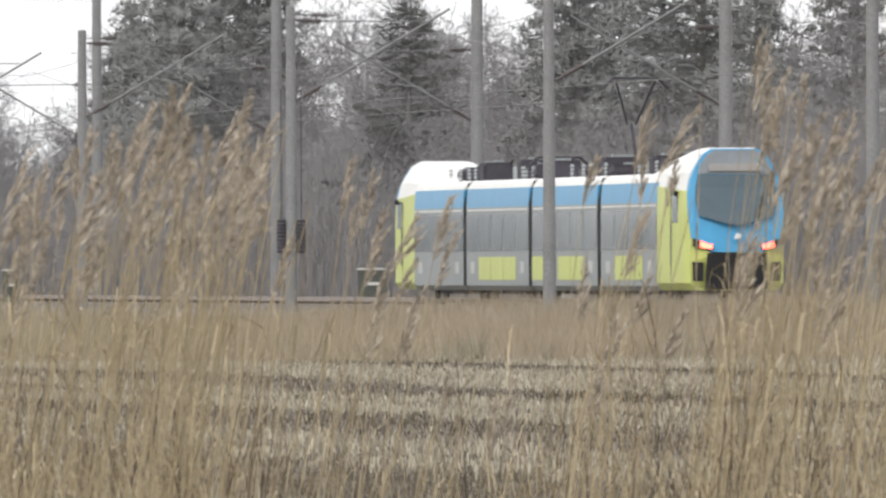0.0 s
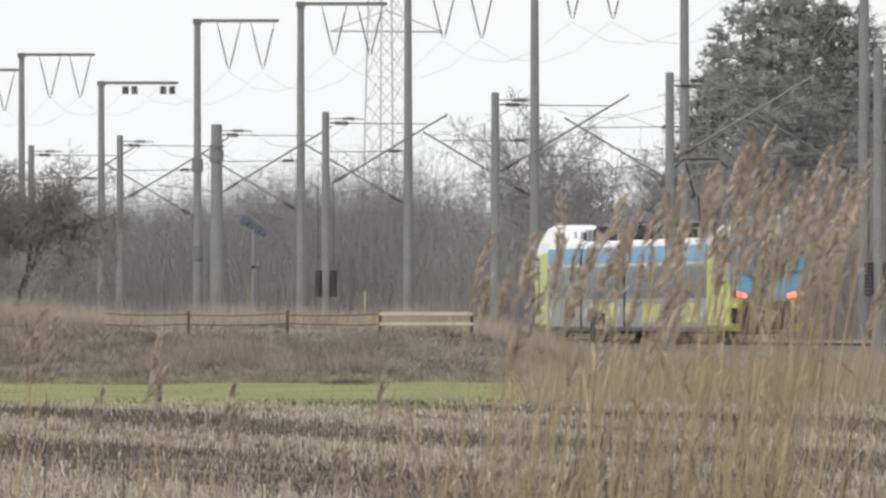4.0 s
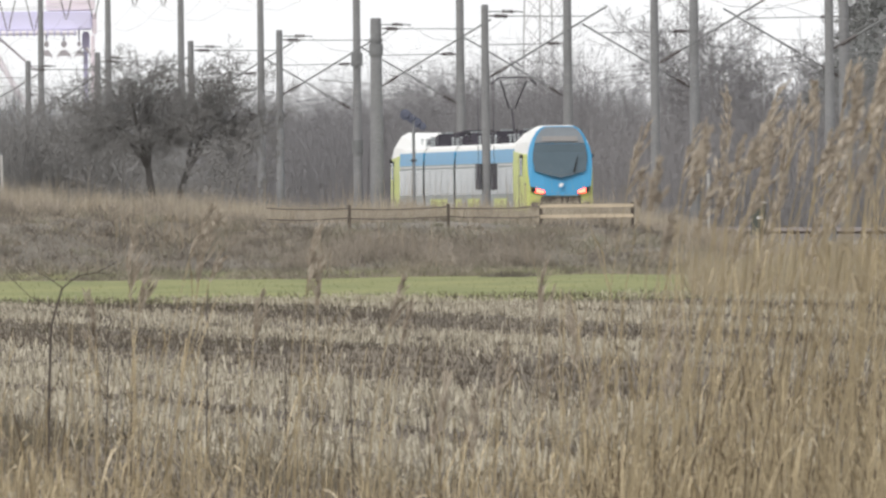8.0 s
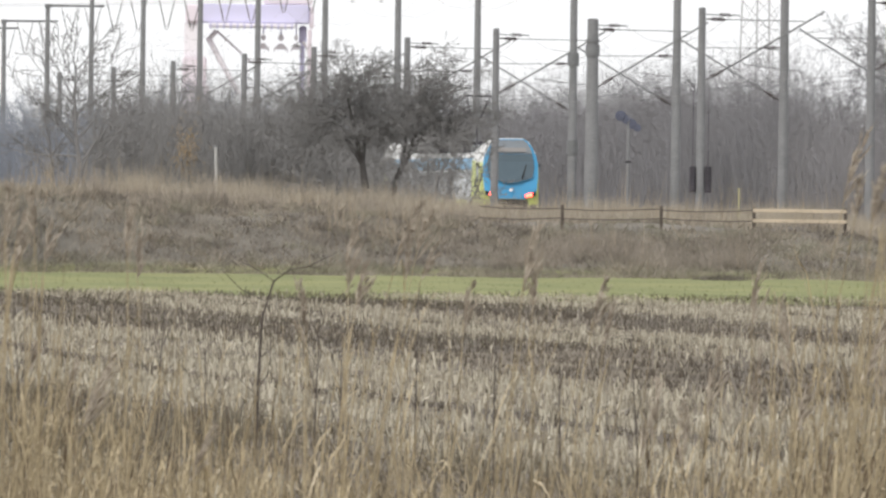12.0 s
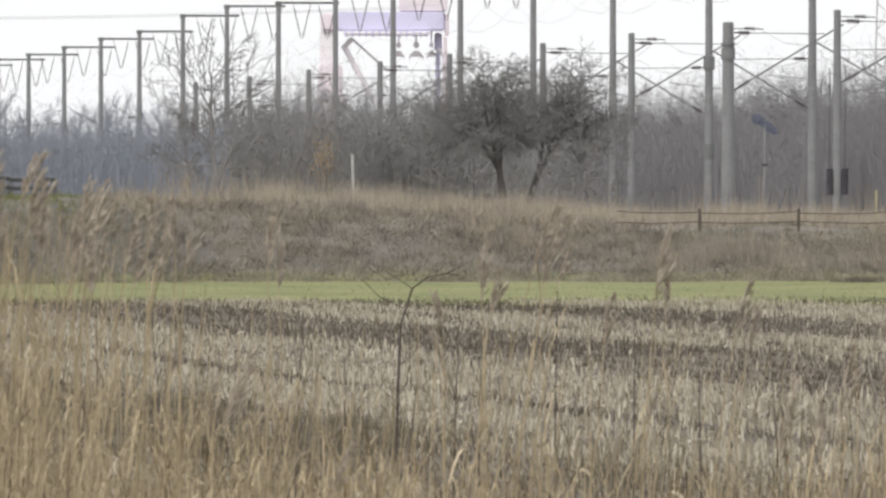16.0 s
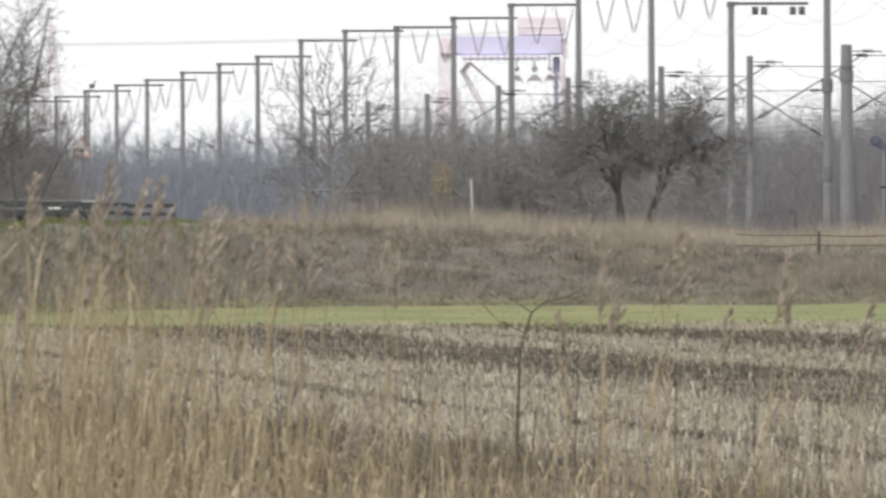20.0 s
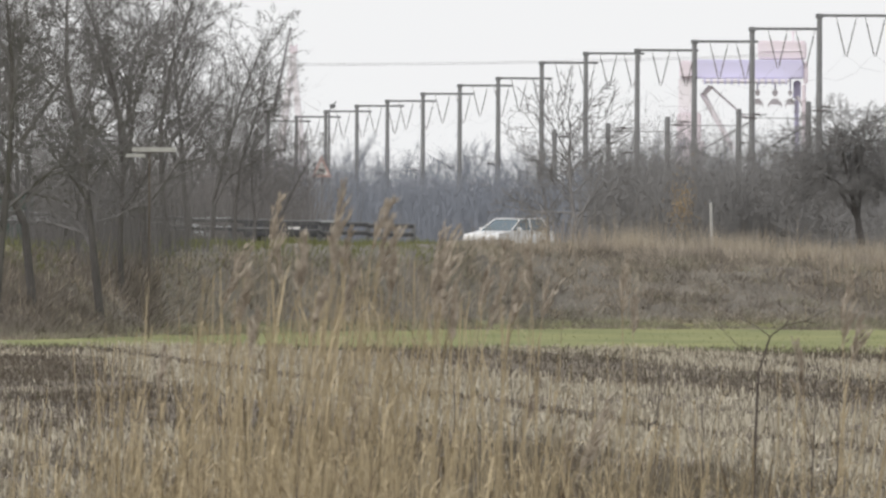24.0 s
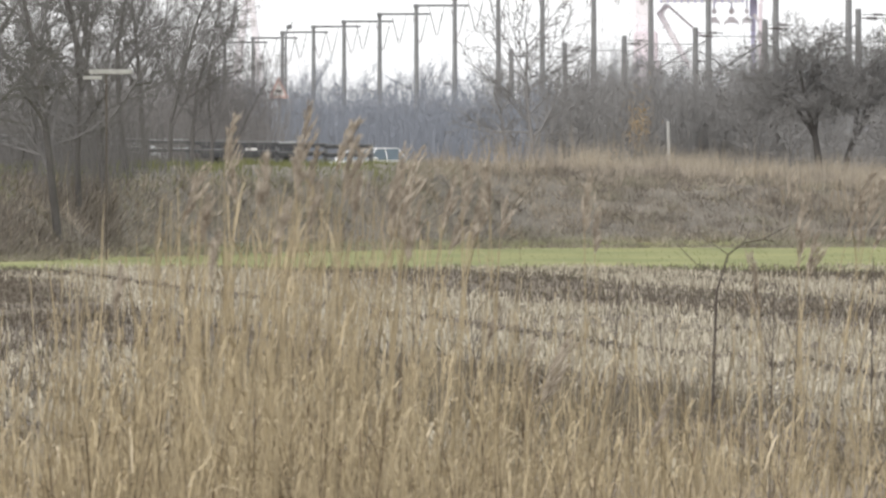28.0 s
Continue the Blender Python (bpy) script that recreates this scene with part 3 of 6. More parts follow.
# ---- trees ----
class Twigs:
    """Collects tapered tubes into one mesh."""

    def __init__(self):
        self.v, self.f = [], []

    def tube(self, pts, radii, sides):
        base = len(self.v)
        ring0 = None
        for i, (p, r) in enumerate(zip(pts, radii)):
            d = (pts[min(i + 1, len(pts) - 1)] - pts[max(i - 1, 0)])
            if d.length < 1e-6:
                d = Vector((0, 0, 1))
            d.normalize()
            a = d.orthogonal().normalized()
            b = d.cross(a)
            for k in range(sides):
                t = k * math.tau / sides
                self.v.append(p + a * (r * math.cos(t)) + b * (r * math.sin(t)))
            if i:
                o = base + (i - 1) * sides
                for k in range(sides):
                    self.f.append((o + k, o + (k + 1) % sides, o + sides + (k + 1) % sides, o + sides + k))

    def sliver(self, p, q, r, bend=None):
        """A twig too thin for a tube."""
        w = q - p
        a = w.orthogonal().normalized()
        k = (len(self.v) * 2.399) % math.tau
        a = (a * math.cos(k) + w.normalized().cross(a) * math.sin(k)) * r
        b = len(self.v)
        if bend is None:
            self.v += [p - a, p + a, q]
            self.f.append((b, b + 1, b + 2))
        else:
            self.v += [p - a, p + a, bend + a * 0.7, bend - a * 0.7, q]
            self.f += [(b, b + 1, b + 2, b + 3), (b + 3, b + 2, b + 4)]

    def mesh(self, name, material, parent, label=""):
        return raw(name, self.v, self.f, material, parent, label)


def grow(rnd, wood, twig, p, d, length, radius, level, cfg):
    """One limb and all that springs from it."""
    segs = 4 if level < 2 else 3 if level < 3 else 2
    pts, radii = [p.copy()], [radius]
    q, w = p.copy(), d.normalized()
    for i in range(segs):
        w = (w + Vector((rnd.gauss(0, 1), rnd.gauss(0, 1), rnd.gauss(0, 1))) * cfg["wander"] + Vector((0, 0, cfg["up"][min(level, 3)]))).normalized()
        q = q + w * (length / segs)
        pts.append(q.copy())
        radii.append(max(radius * (1 - (i + 1) / segs * (0.75 if level < 1 else 0.8)), cfg["min_r"]))
    if level == cfg["levels"]:
        twig.sliver(pts[0], pts[-1], cfg["min_r"] * 1.3, pts[1])
        return
    (wood if level < 1 else twig).tube(pts, radii, (7, 5, 3, 3, 3)[min(level, 4)])
    if level >= cfg["levels"]:
        return
    n = cfg["kids"][level]
    for k in range(n):
        t = cfg["start"][min(level, 2)] + (1 - cfg["start"][min(level, 2)]) * (k + rnd.random() * 0.8) / n
        i = min(int(t * segs), segs - 1)
        at_p = pts[i].lerp(pts[i + 1], t * segs - i)
        ax = (pts[i + 1] - pts[i]).normalized()
        out = Matrix.Rotation(rnd.random() * math.tau, 3, ax) @ ax.orthogonal().normalized()
        ang = radians(rnd.uniform(*cfg["angle"]))
        nd = ax * math.cos(ang) + out * math.sin(ang)
        shrink = cfg["ratio"][min(level, 3)] * (1.15 - 0.55 * t) * rnd.uniform(0.75, 1.15)
        grow(rnd, wood, twig, at_p, nd, length * shrink, max(radii[i] * 0.55, cfg["min_r"]), level + 1, cfg)


BROAD = dict(levels=4, kids=(12, 8, 7, 6), start=(0.22, 0.15, 0.12), angle=(28, 62), ratio=(0.5, 0.52, 0.5, 0.5), wander=0.13, up=(0.05, 0.08, 0.04, 0.0), min_r=0.008)
POPLAR = dict(levels=3, kids=(15, 7, 7), start=(0.22, 0.15, 0.1), angle=(18, 38), ratio=(0.42, 0.5, 0.5, 0.5), wander=0.09, up=(0.05, 0.22, 0.12, 0.05), min_r=0.010)
THORN = dict(levels=4, kids=(9, 7, 6, 5), start=(0.16, 0.12, 0.1), angle=(38, 75), ratio=(0.62, 0.55, 0.5, 0.45), wander=0.22, up=(0.02, 0.03, 0.0, -0.02), min_r=0.008)
BUSHY = dict(THORN, levels=4, kids=(6, 6, 6, 5), min_r=0.0075)
SLIM = dict(levels=3, kids=(13, 7, 9), start=(0.2, 0.2, 0.1), angle=(30, 55), ratio=(0.42, 0.5, 0.5, 0.5), wander=0.12, up=(0.04, 0.12, 0.08, 0.03), min_r=0.009)


def bare_tree(name, seed, h, r, cfg, label, lean=(0, 0), stems=1, twigs=None, group="", category="tree", bark=None):
    rnd = random.Random(seed)
    t = empty(name, Matrix(), label, category, group)
    twig = Twigs()
    for k in range(stems):
        wood = Twigs()
        a = k * math.tau / max(stems, 1) + seed
        tilt = 0.0 if stems == 1 else 0.28
        d = Vector((lean[0] + tilt * math.cos(a), lean[1] + tilt * math.sin(a), 1))
        grow(rnd, wood, twig, Vector((0.25 * tilt * math.cos(a), 0.25 * tilt * math.sin(a), -0.2)), d, h * (1 if not k else rnd.uniform(0.7, 1)), r, 0, cfg)
        wood.mesh("trunk", bark or BARK, t)
    twig.mesh("crown", twigs or TWIG, t)
    return t


def hawthorn(seed, h, label, lean, rx, side):
    """A bent trunk that forks into boughs, which end in a broad uneven dome of thorny twigs."""
    rnd = random.Random(seed)
    t = empty("hawthorn", Matrix(), label, "tree", "bank trees")
    wood, twig = Twigs(), Twigs()
    fork = Vector((lean * 0.7, 0, h * 0.27))
    wood.tube([Vector((0, 0, -0.3)), Vector((lean * 0.2, 0.03, h * 0.12)), fork], [0.14, 0.115, 0.10], 8)
    stems = []
    for k in range(3):
        a = k * 2.1 + seed
        end = Vector((lean * 1.2 + side + math.cos(a) * rx * 0.3, math.sin(a) * rx * 0.3, h * rnd.uniform(0.55, 0.66)))
        bend = fork.lerp(end, 0.5) + Vector((rnd.gauss(0, 0.1), 0, 0))
        wood.tube([fork, bend, end], [0.085, 0.06, 0.035], 7)
        stems.append((fork, bend, end))
    wood.mesh("trunk", DARKBARK, t)
    cfg = dict(levels=4, kids=(0, 9, 8, 7), start=(0.2, 0.25, 0.12), angle=(35, 78), ratio=(0.7, 0.46, 0.5, 0.5), wander=0.18, up=(0.0, 0.02, 0.0, -0.05), min_r=0.0052)
    mid = Vector((lean * 1.2 + side, 0, h * 0.60))
    for k in range(40):
        a, el = k * 2.4 + rnd.uniform(-0.3, 0.3), math.asin(rnd.uniform(-0.75, 1.0))
        goal = mid + Vector((math.cos(a) * math.cos(el) * rx * 1.08, math.sin(a) * math.cos(el) * rx * 0.8, math.sin(el) * h * 0.39)) * rnd.uniform(0.6, 1.0)
        f0, b0, e0 = stems[k % 3]
        q = rnd.uniform(0.2, 1.0)
        p = f0.lerp(b0, q * 2) if q < 0.5 else b0.lerp(e0, q * 2 - 1)
        grow(rnd, wood, twig, p, goal - p, (goal - p).length, 0.032, 1, cfg)
    twig.mesh("crown", TWIG_HAW, t)
    return t


def conifer(seed, h, label):
    """A pine: bare lower trunk, tiers of drooping boughs with needle tufts."""
    rnd = random.Random(seed)
    t = empty("pine_tree", Matrix(), label, "tree", "pines")
    wood = Twigs()
    wood.tube([Vector((0, 0, -0.2)), Vector((0.1, 0, h * 0.5)), Vector((0, 0.1, h))], [0.24, 0.16, 0.03], 7)
    wood.mesh("trunk", BARK, t)
    wood = Twigs()
    v, f = [], []
    z = h * 0.22
    while z < h * 0.99:
        reach = max(0.5, (1 - z / h) ** 0.75 * h * 0.33)
        for k in range(rnd.randint(4, 6)):
            a = rnd.random() * math.tau
            ln = reach * rnd.uniform(0.55, 1.1)
            p0 = Vector((0, 0, z))
            p1 = p0 + Vector((math.cos(a) * ln * 0.5, math.sin(a) * ln * 0.5, rnd.uniform(0.05, 0.15) * ln))
            p2 = p0 + Vector((math.cos(a) * ln, math.sin(a) * ln, rnd.uniform(-0.15, 0.25) * ln))
            wood.tube([p0, p1, p2], [0.05, 0.03, 0.012], 3)
            for j in range(int(8 * ln)):
                q = rnd.random() ** 0.6
                c = (p0.lerp(p1, q * 2) if q < 0.5 else p1.lerp(p2, q * 2 - 1)) + Vector((rnd.gauss(0, 0.16), rnd.gauss(0, 0.16), rnd.gauss(0.05, 0.12)))
                for m in range(7):
                    w = Vector((rnd.gauss(0, 1), rnd.gauss(0, 1), rnd.gauss(0.4, 0.8))).normalized() * rnd.uniform(0.2, 0.45)
                    s = w.orthogonal().normalized() * 0.036
                    b = len(v)
                    v += [c - s, c + s, c + w]
                    f.append((b, b + 1, b + 2))
        z += rnd.uniform(0.28, 0.55)
    n = len(v)
    v += wood.v
    f += [tuple(n + i for i in q) for q in wood.f]
    raw("crown", v, f, PINE_HAZED, t)
    return t


def stand(proto, x, y, scale=1.0, turn=0.0, sink=0.0):
    c = copy_thing(proto, Matrix.Translation((x, y, ground_z(x, y) - sink)) @ Matrix.Rotation(turn, 4, "Z"))
    c.scale = (scale, scale, scale)
    return c


def drop_proto(t):
    for o in (*t.children_recursive, t):
        bpy.data.objects.remove(o)


def thicket(name, spots, hrange, material, label, seed, per=16, thick=1.0):
    """Brushwood: many thin leaning rods with side twigs."""
    rnd = random.Random(seed)
    tw = Twigs()
    for x, y, k in spots:
        z = ground_z(x, y)
        for j in range(per):
            bx, by = x + rnd.gauss(0, 0.8 + 0.2 * thick), y + rnd.gauss(0, 1.0)
            h = rnd.uniform(*hrange) * k * (0.5 + 0.5 * rnd.random())
            d = Vector((rnd.gauss(0, 0.28), rnd.gauss(0, 0.28), 1)).normalized()
            p = Vector((bx, by, z - 0.1))
            p1 = p + d * h * 0.55
            p2 = p1 + (d + Vector((rnd.gauss(0, 0.25), rnd.gauss(0, 0.25), 0))).normalized() * h * 0.45
            tw.tube([p, p1, p2], [0.03 * thick, 0.022 * thick, 0.010 * thick], 3)
            for m in range(8):
                q = p.lerp(p2, rnd.uniform(0.2, 1.0))
                tw.sliver(q, q + Vector((rnd.gauss(0, 0.5), rnd.gauss(0, 0.3), rnd.uniform(0.2, 1.0))) * h * rnd.uniform(0.12, 0.3), 0.011 * thick)
    return tagged(tw.mesh(name, material, None), label, "shrubs", kind="stuff")


def brush(name, spots, hrange, material, label, seed, per=20, r=0.013, side=7, spread=0.9):
    """Fine brushwood: bent rods, each with side twigs pointing every way."""
    g = np.random.RandomState(seed)
    sp = np.array([(x, y, ground_z(x, y) - 0.1, k) for x, y, k in spots])
    sp = np.repeat(sp, per, 0)
    n = len(sp)
    h = g.uniform(*hrange, n) * sp[:, 3] * (0.45 + 0.55 * g.rand(n))
    p0 = sp[:, :3] + np.stack([g.randn(n) * spread, g.randn(n), np.zeros(n)], 1)
    d = np.stack([g.randn(n) * 0.17, g.randn(n) * 0.17, np.ones(n)], 1)
    p1 = p0 + d * (h * 0.55)[:, None]
    p2 = p1 + (d + np.stack([g.randn(n) * 0.32, g.randn(n) * 0.32, np.zeros(n)], 1)) * (h * 0.42)[:, None]
    t = g.rand(n) * math.tau
    a = np.stack([np.cos(t), np.sin(t), np.zeros(n)], 1) * r
    v1 = np.stack([p0 - a, p0 + a, p1 + a * 0.8, p1 - a * 0.8, p2], 1).reshape(-1, 3)
    o = np.arange(n)[:, None] * 5
    f = (o + np.array([[0, 1, 2, 3]])).tolist() + (o + np.array([[3, 2, 4]])).tolist()
    m = n * side
    w = np.repeat(np.arange(n), side)
    q = g.uniform(0.3, 1.0, m)
    b = np.where((q < 0.57)[:, None], p0[w] + (p1 - p0)[w] * (q / 0.57)[:, None], p1[w] + (p2 - p1)[w] * ((q - 0.57) / 0.43)[:, None])
    tip = b + np.stack([g.randn(m) * 0.7, g.randn(m) * 0.5, g.uniform(-0.1, 1.0, m)], 1) * (h[w] * g.uniform(0.07, 0.2, m))[:, None]
    t = g.rand(m) * math.tau
    a = np.stack([np.cos(t), np.sin(t), g.randn(m) * 0.5], 1) * (r * 0.6)
    v2 = np.stack([b - a, b + a, tip], 1).reshape(-1, 3)
    f += (len(v1) + np.arange(m)[:, None] * 3 + np.array([[0, 1, 2]])).tolist()
    return tagged(raw(name, np.concatenate([v1, v2]).tolist(), f, material), label, "shrubs", kind="stuff")


def tallness(t):
    return max(v.co.z for o in t.children for v in o.data.vertices)


def build_woods():
    rnd = random.Random(11)
    broad = [bare_tree("bare_tree", 20 + k, 11.5, 0.13, BROAD, "leafless broad tree with fine twigs beyond the railway", group="wood", twigs=TWIG_MID) for k in range(3)]
    poplar = [bare_tree("bare_tree", 30 + k, 14, 0.14, POPLAR, "slender leafless tree in the wood beyond the railway", group="wood", twigs=TWIG_HAZED) for k in range(3)]
    pine = [conifer(40 + k, 16.0, "pine at the edge of the wood, needles greyed for haze") for k in range(3)]
    slim = [bare_tree("bare_tree", 50 + k, 9, 0.08, SLIM, "thin leafless tree beyond the railway, greyed for haze", group="wood", twigs=TWIG_HAZED) for k in range(2)]
    tall = {t: tallness(t) for t in broad + poplar + pine + slim}

    def put(proto, bearing, e, top):
        """A tree whose tip stands at that dip."""
        s = abeam(bearing, e)
        p = line(s, e)
        stand(proto, p.x, p.y, (height(top, math.hypot(s, e)) - ground_z(p.x, p.y)) / tall[proto], rnd.random() * 6)

    # tall wood
    for k in range(26):
        u = 1085 + k * 55 + rnd.uniform(-16, 16)
        put(rnd.choice(broad), u, rnd.uniform(101, 122), rnd.uniform(-600, -430))
    for k in range(12):
        put(rnd.choice(broad), 1385 + k * 38 + rnd.uniform(-12, 12), rnd.uniform(99, 112), rnd.uniform(-560, -440))
    for u, top in ((1075, -470), (1098, -560), (1140, -640), (1190, -690), (1245, -700), (1300, -680), (1350, -600), (1590, -590), (1880, -680), (1950, -700), (2035, -720), (2110, -700), (2200, -640), (2380, -700)):
        put(rnd.choice(pine), u, rnd.uniform(98, 106), top)
    # open stretch with single trees
    for u, top in ((43, -230), (100, -240), (150, -252), (200, -258), (253, -302), (290, -285), (335, -270), (380, -285), (423, -318), (453, -312), (500, -285), (560, -258), (603, -268), (640, -295), (700, -300), (742, -370), (770, -400), (783, -448), (800, -430), (826, -405), (875, -370),
                   (850, -350), (900, -335), (950, -322), (1000, -330), (1038, -350)):
        put(rnd.choice(broad), u, rnd.uniform(100, 112), top)
        put(rnd.choice(broad), u + rnd.uniform(12, 34), rnd.uniform(100, 116), -0.5 * (225 - top) + rnd.uniform(-14, 14))
    # far slender wood
    for k in range(62):
        u = -1330 + k * 22 + rnd.uniform(-8, 8)
        put(rnd.choice(poplar), u, rnd.uniform(99, 125), rnd.uniform(-275, -225))
    for k in range(22):
        u = -1250 + k * 60 + rnd.uniform(-20, 20)
        put(rnd.choice(slim), u, rnd.uniform(96, 104), rnd.uniform(-250, -205))
    for t in broad + poplar + pine + slim:
        drop_proto(t)

    def strip(u0, u1, n, e0, e1):
        out = []
        for k in range(n):
            u, e = rnd.uniform(u0, u1), rnd.uniform(e0, e1)
            p = line(abeam(u, e), e)
            out.append((p.x, p.y, 0.85 + 0.35 * noise.noise((u * 0.012, e * 0.1, 0))))
        return out

    brush("thicket", strip(1060, 2520, 1300, 94.5, 108), (7.0, 11.0), TWIG, "brown leafless thicket under the wood", 1, 30, 0.012)
    brush("thicket", strip(560, 1080, 640, 95, 112), (5.6, 9.0), TWIG, "grey brown leafless thicket along the railway", 2, 30, 0.013)
    brush("thicket", strip(-200, 600, 1100, 95, 112), (7.8, 12.4), TWIG_MID, "grey leafless thicket farther along the railway", 12, 30, 0.015)
    brush("thicket", strip(-1500, -100, 1050, 95, 125), (7.6, 13.0), TWIG_HAZED, "distant thicket paled for haze", 3, 28, 0.018)
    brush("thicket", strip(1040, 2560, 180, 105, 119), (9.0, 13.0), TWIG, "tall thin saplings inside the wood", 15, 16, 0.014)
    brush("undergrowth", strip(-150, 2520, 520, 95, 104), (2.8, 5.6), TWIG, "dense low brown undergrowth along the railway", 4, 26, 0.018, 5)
    brush("undergrowth", strip(-1500, -100, 420, 97, 110), (3.0, 6.5), TWIG_HAZED, "dense low undergrowth far along the railway, greyed for haze", 5, 24, 0.026, 4)
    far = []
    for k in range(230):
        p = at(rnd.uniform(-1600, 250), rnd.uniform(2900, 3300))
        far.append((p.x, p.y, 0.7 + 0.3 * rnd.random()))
    thicket("distant_wood", far, (10.0, 15.0), TWIG_FAR, "wood in the far distance, haze put into its blue grey", 6, 15, 9.0)


build_woods()


def build_bank_trees():
    rnd = random.Random(5)

    def root(u, d):
        p = at(u, d)
        return p.x, p.y, ground_z(p.x, p.y)

    # hawthorns on the bank
    for seed, u, d, top, lean, rx, side in ((7, -188, 700, -362, -0.25, 2.6, -0.5), (17, -152, 703, -345, 0.6, 2.5, 0.55)):
        x, y, z = root(u, d)
        th = hawthorn(seed, height(top, d) - z, "dark twisted leafless hawthorn on the grassy bank", lean, rx, side)
        th.location = (x, y, z)
    bush = bare_tree("thorn_bush", 8, 2.9, 0.05, BUSHY, "dense leafless thorn bush on the bank", stems=3, group="bank bushes", category="bush", twigs=TWIG_HAW)
    tall = tallness(bush)
    for u, d, top in ((-268, 730, -225), (-300, 735, -240), (-340, 738, -250), (-385, 745, -245), (-420, 745, -228), (-460, 750, -215), (-500, 755, -205), (-540, 760, -190), (-590, 765, -175)):
        x, y, z = root(u, d)
        stand(bush, x, y, (height(top, d) - z) / tall, rnd.random() * 6)
    thin = bare_tree("thorn_bush", 12, 2.9, 0.045, dict(BUSHY, kids=(6, 5, 5, 4)), "open leafless thorn bush on the bank", stems=3, group="bank bushes", category="bush", twigs=TWIG_HAW)
    tall = tallness(thin)
    for u, d, top in ((-66, 690, -215), (-36, 694, -200), (-92, 696, -165)):
        x, y, z = root(u, d)
        stand(thin, x, y, (height(top, d) - z) / tall, rnd.random() * 6)
    ob = bare_tree("thorn_bush", 9, 2.4, 0.05, BUSHY, "thorn bush still carrying some withered orange leaves", stems=3, group="bank bushes", category="bush", twigs=TWIG_HAW)
    v, f = [], []
    for k in range(420):
        c = Vector((rnd.gauss(0, 0.24), rnd.gauss(0, 0.3), rnd.gauss(2.0, 0.5)))
        w = Vector((rnd.gauss(0, 1), rnd.gauss(0, 1), rnd.gauss(0, 1))).normalized() * 0.04
        s = w.orthogonal().normalized() * 0.02
        b = len(v)
        v += [c - w, c - s, c + w, c + s]
        f.append((b, b + 1, b + 2, b + 3))
    raw("leaves", v, f, mat("orange_leaves", (0.32, 0.225, 0.11), 0.8, vary=0.3, island=0.5), ob, "withered orange leaves")
    x, y, z = root(-510, 715)
    stand(ob, x, y, 0.95, 0.0)
    sl = bare_tree("bare_tree", 63, 5.6, 0.11, dict(BROAD, levels=3, kids=(18, 8, 7), start=(0.14, 0.15, 0.12), angle=(32, 56), ratio=(0.66, 0.52, 0.5, 0.5), up=(0.05, 0.07, 0.03, 0.0), min_r=0.012), "young leafless tree standing alone on the bank", group="bank trees", twigs=TWIG_HAW)
    tall_sl = tallness(sl)
    for u, d, top, a in ((-692, 715, -385, 0.0), (-745, 730, -262, 2.0), (-630, 735, -245, 4.0)):
        x, y, z = root(u, d)
        stand(sl, x, y, (height(top, d) - z) / tall_sl, a)
    big = [bare_tree("bank_tree", 70 + k, 9.0, 0.12, dict(BROAD, kids=(17, 9, 6, 5), start=(0.2, 0.14, 0.1), angle=(26, 60), ratio=(0.44, 0.54, 0.52, 0.55), wander=0.12, up=(0.05, 0.09, 0.03, 0.0), min_r=0.0055), "big leafless tree with dense fine twigs on the bank", group="big bank trees", twigs=TWIG_TREE, bark=DARKBARK) for k in range(3)]
    tall_big = [tallness(t) for t in big]
    for k, (u, o, top) in enumerate(((-1727, 7, -720), (-1655, 12, -700), (-1535, 8, -660), (-1500, 14, -560), (-1452, 16, -690), (-1415, 22, -610), (-1380, 26, -560), (-1340, 30, -495), (-1300, 34, -430), (-1262, 38, -350), (-1228, 42, -270), (-1790, 14, -700), (-1580, 24, -480))):
        x, y, z = root(u, bank_foot(u) + o)
        stand(big[k % 3], x, y, (height(top, math.hypot(x, y)) - z) / tall_big[k % 3], k * 1.7)
    for t in [bush, thin, ob, sl] + big:
        drop_proto(t)
    spots = []
    for k in range(300):
        u, d = rnd.uniform(-610, -240), rnd.uniform(735, 800)
        p = at(u, d)
        spots.append((p.x, p.y, rnd.uniform(0.7, 1.1)))
    for k in range(30):
        u, d = rnd.uniform(-240, -150), rnd.uniform(730, 800)
        p = at(u, d)
        spots.append((p.x, p.y, rnd.uniform(0.5, 0.8)))
    brush("brushwood", spots, (3.3, 6.2), TWIG_HAW, "dense grey brown brushwood behind the bank", 6, 40, 0.012)
    spots = []
    for k in range(280):
        u = rnd.uniform(-1850, -1210)
        d = rnd.uniform(728, 765) if u < -1600 else rnd.uniform(698, 760)
        p = at(u, d)
        spots.append((p.x, p.y, rnd.uniform(0.8, 1.6)))
    brush("brushwood", spots, (1.9, 3.8), TWIG_DARK, "tangled brushwood under the bank trees", 7, 34, 0.009)
    spots = []
    for k in range(330):
        u, d = rnd.uniform(-1300, -560), rnd.uniform(960, 1120)
        p = at(u, d)
        spots.append((p.x, p.y, rnd.uniform(0.8, 1.15)))
    brush("brushwood", spots, (3.4, 5.2), TWIG_HAZED, "brushwood paled for haze, screening the far railway", 8, 28, 0.014)
    low = []
    for k in range(64):
        u = rnd.gauss(-1520, 80)
        p = at(u, bank_foot(u) + rnd.uniform(20, 36))
        low.append((p.x, p.y, rnd.uniform(0.6, 1.2)))
    brush("brushwood", low, (1.4, 3.4), TWIG_TREE, "thorny brush round the feet of the bank trees", 9, 34, 0.006, 9)


build_bank_trees()


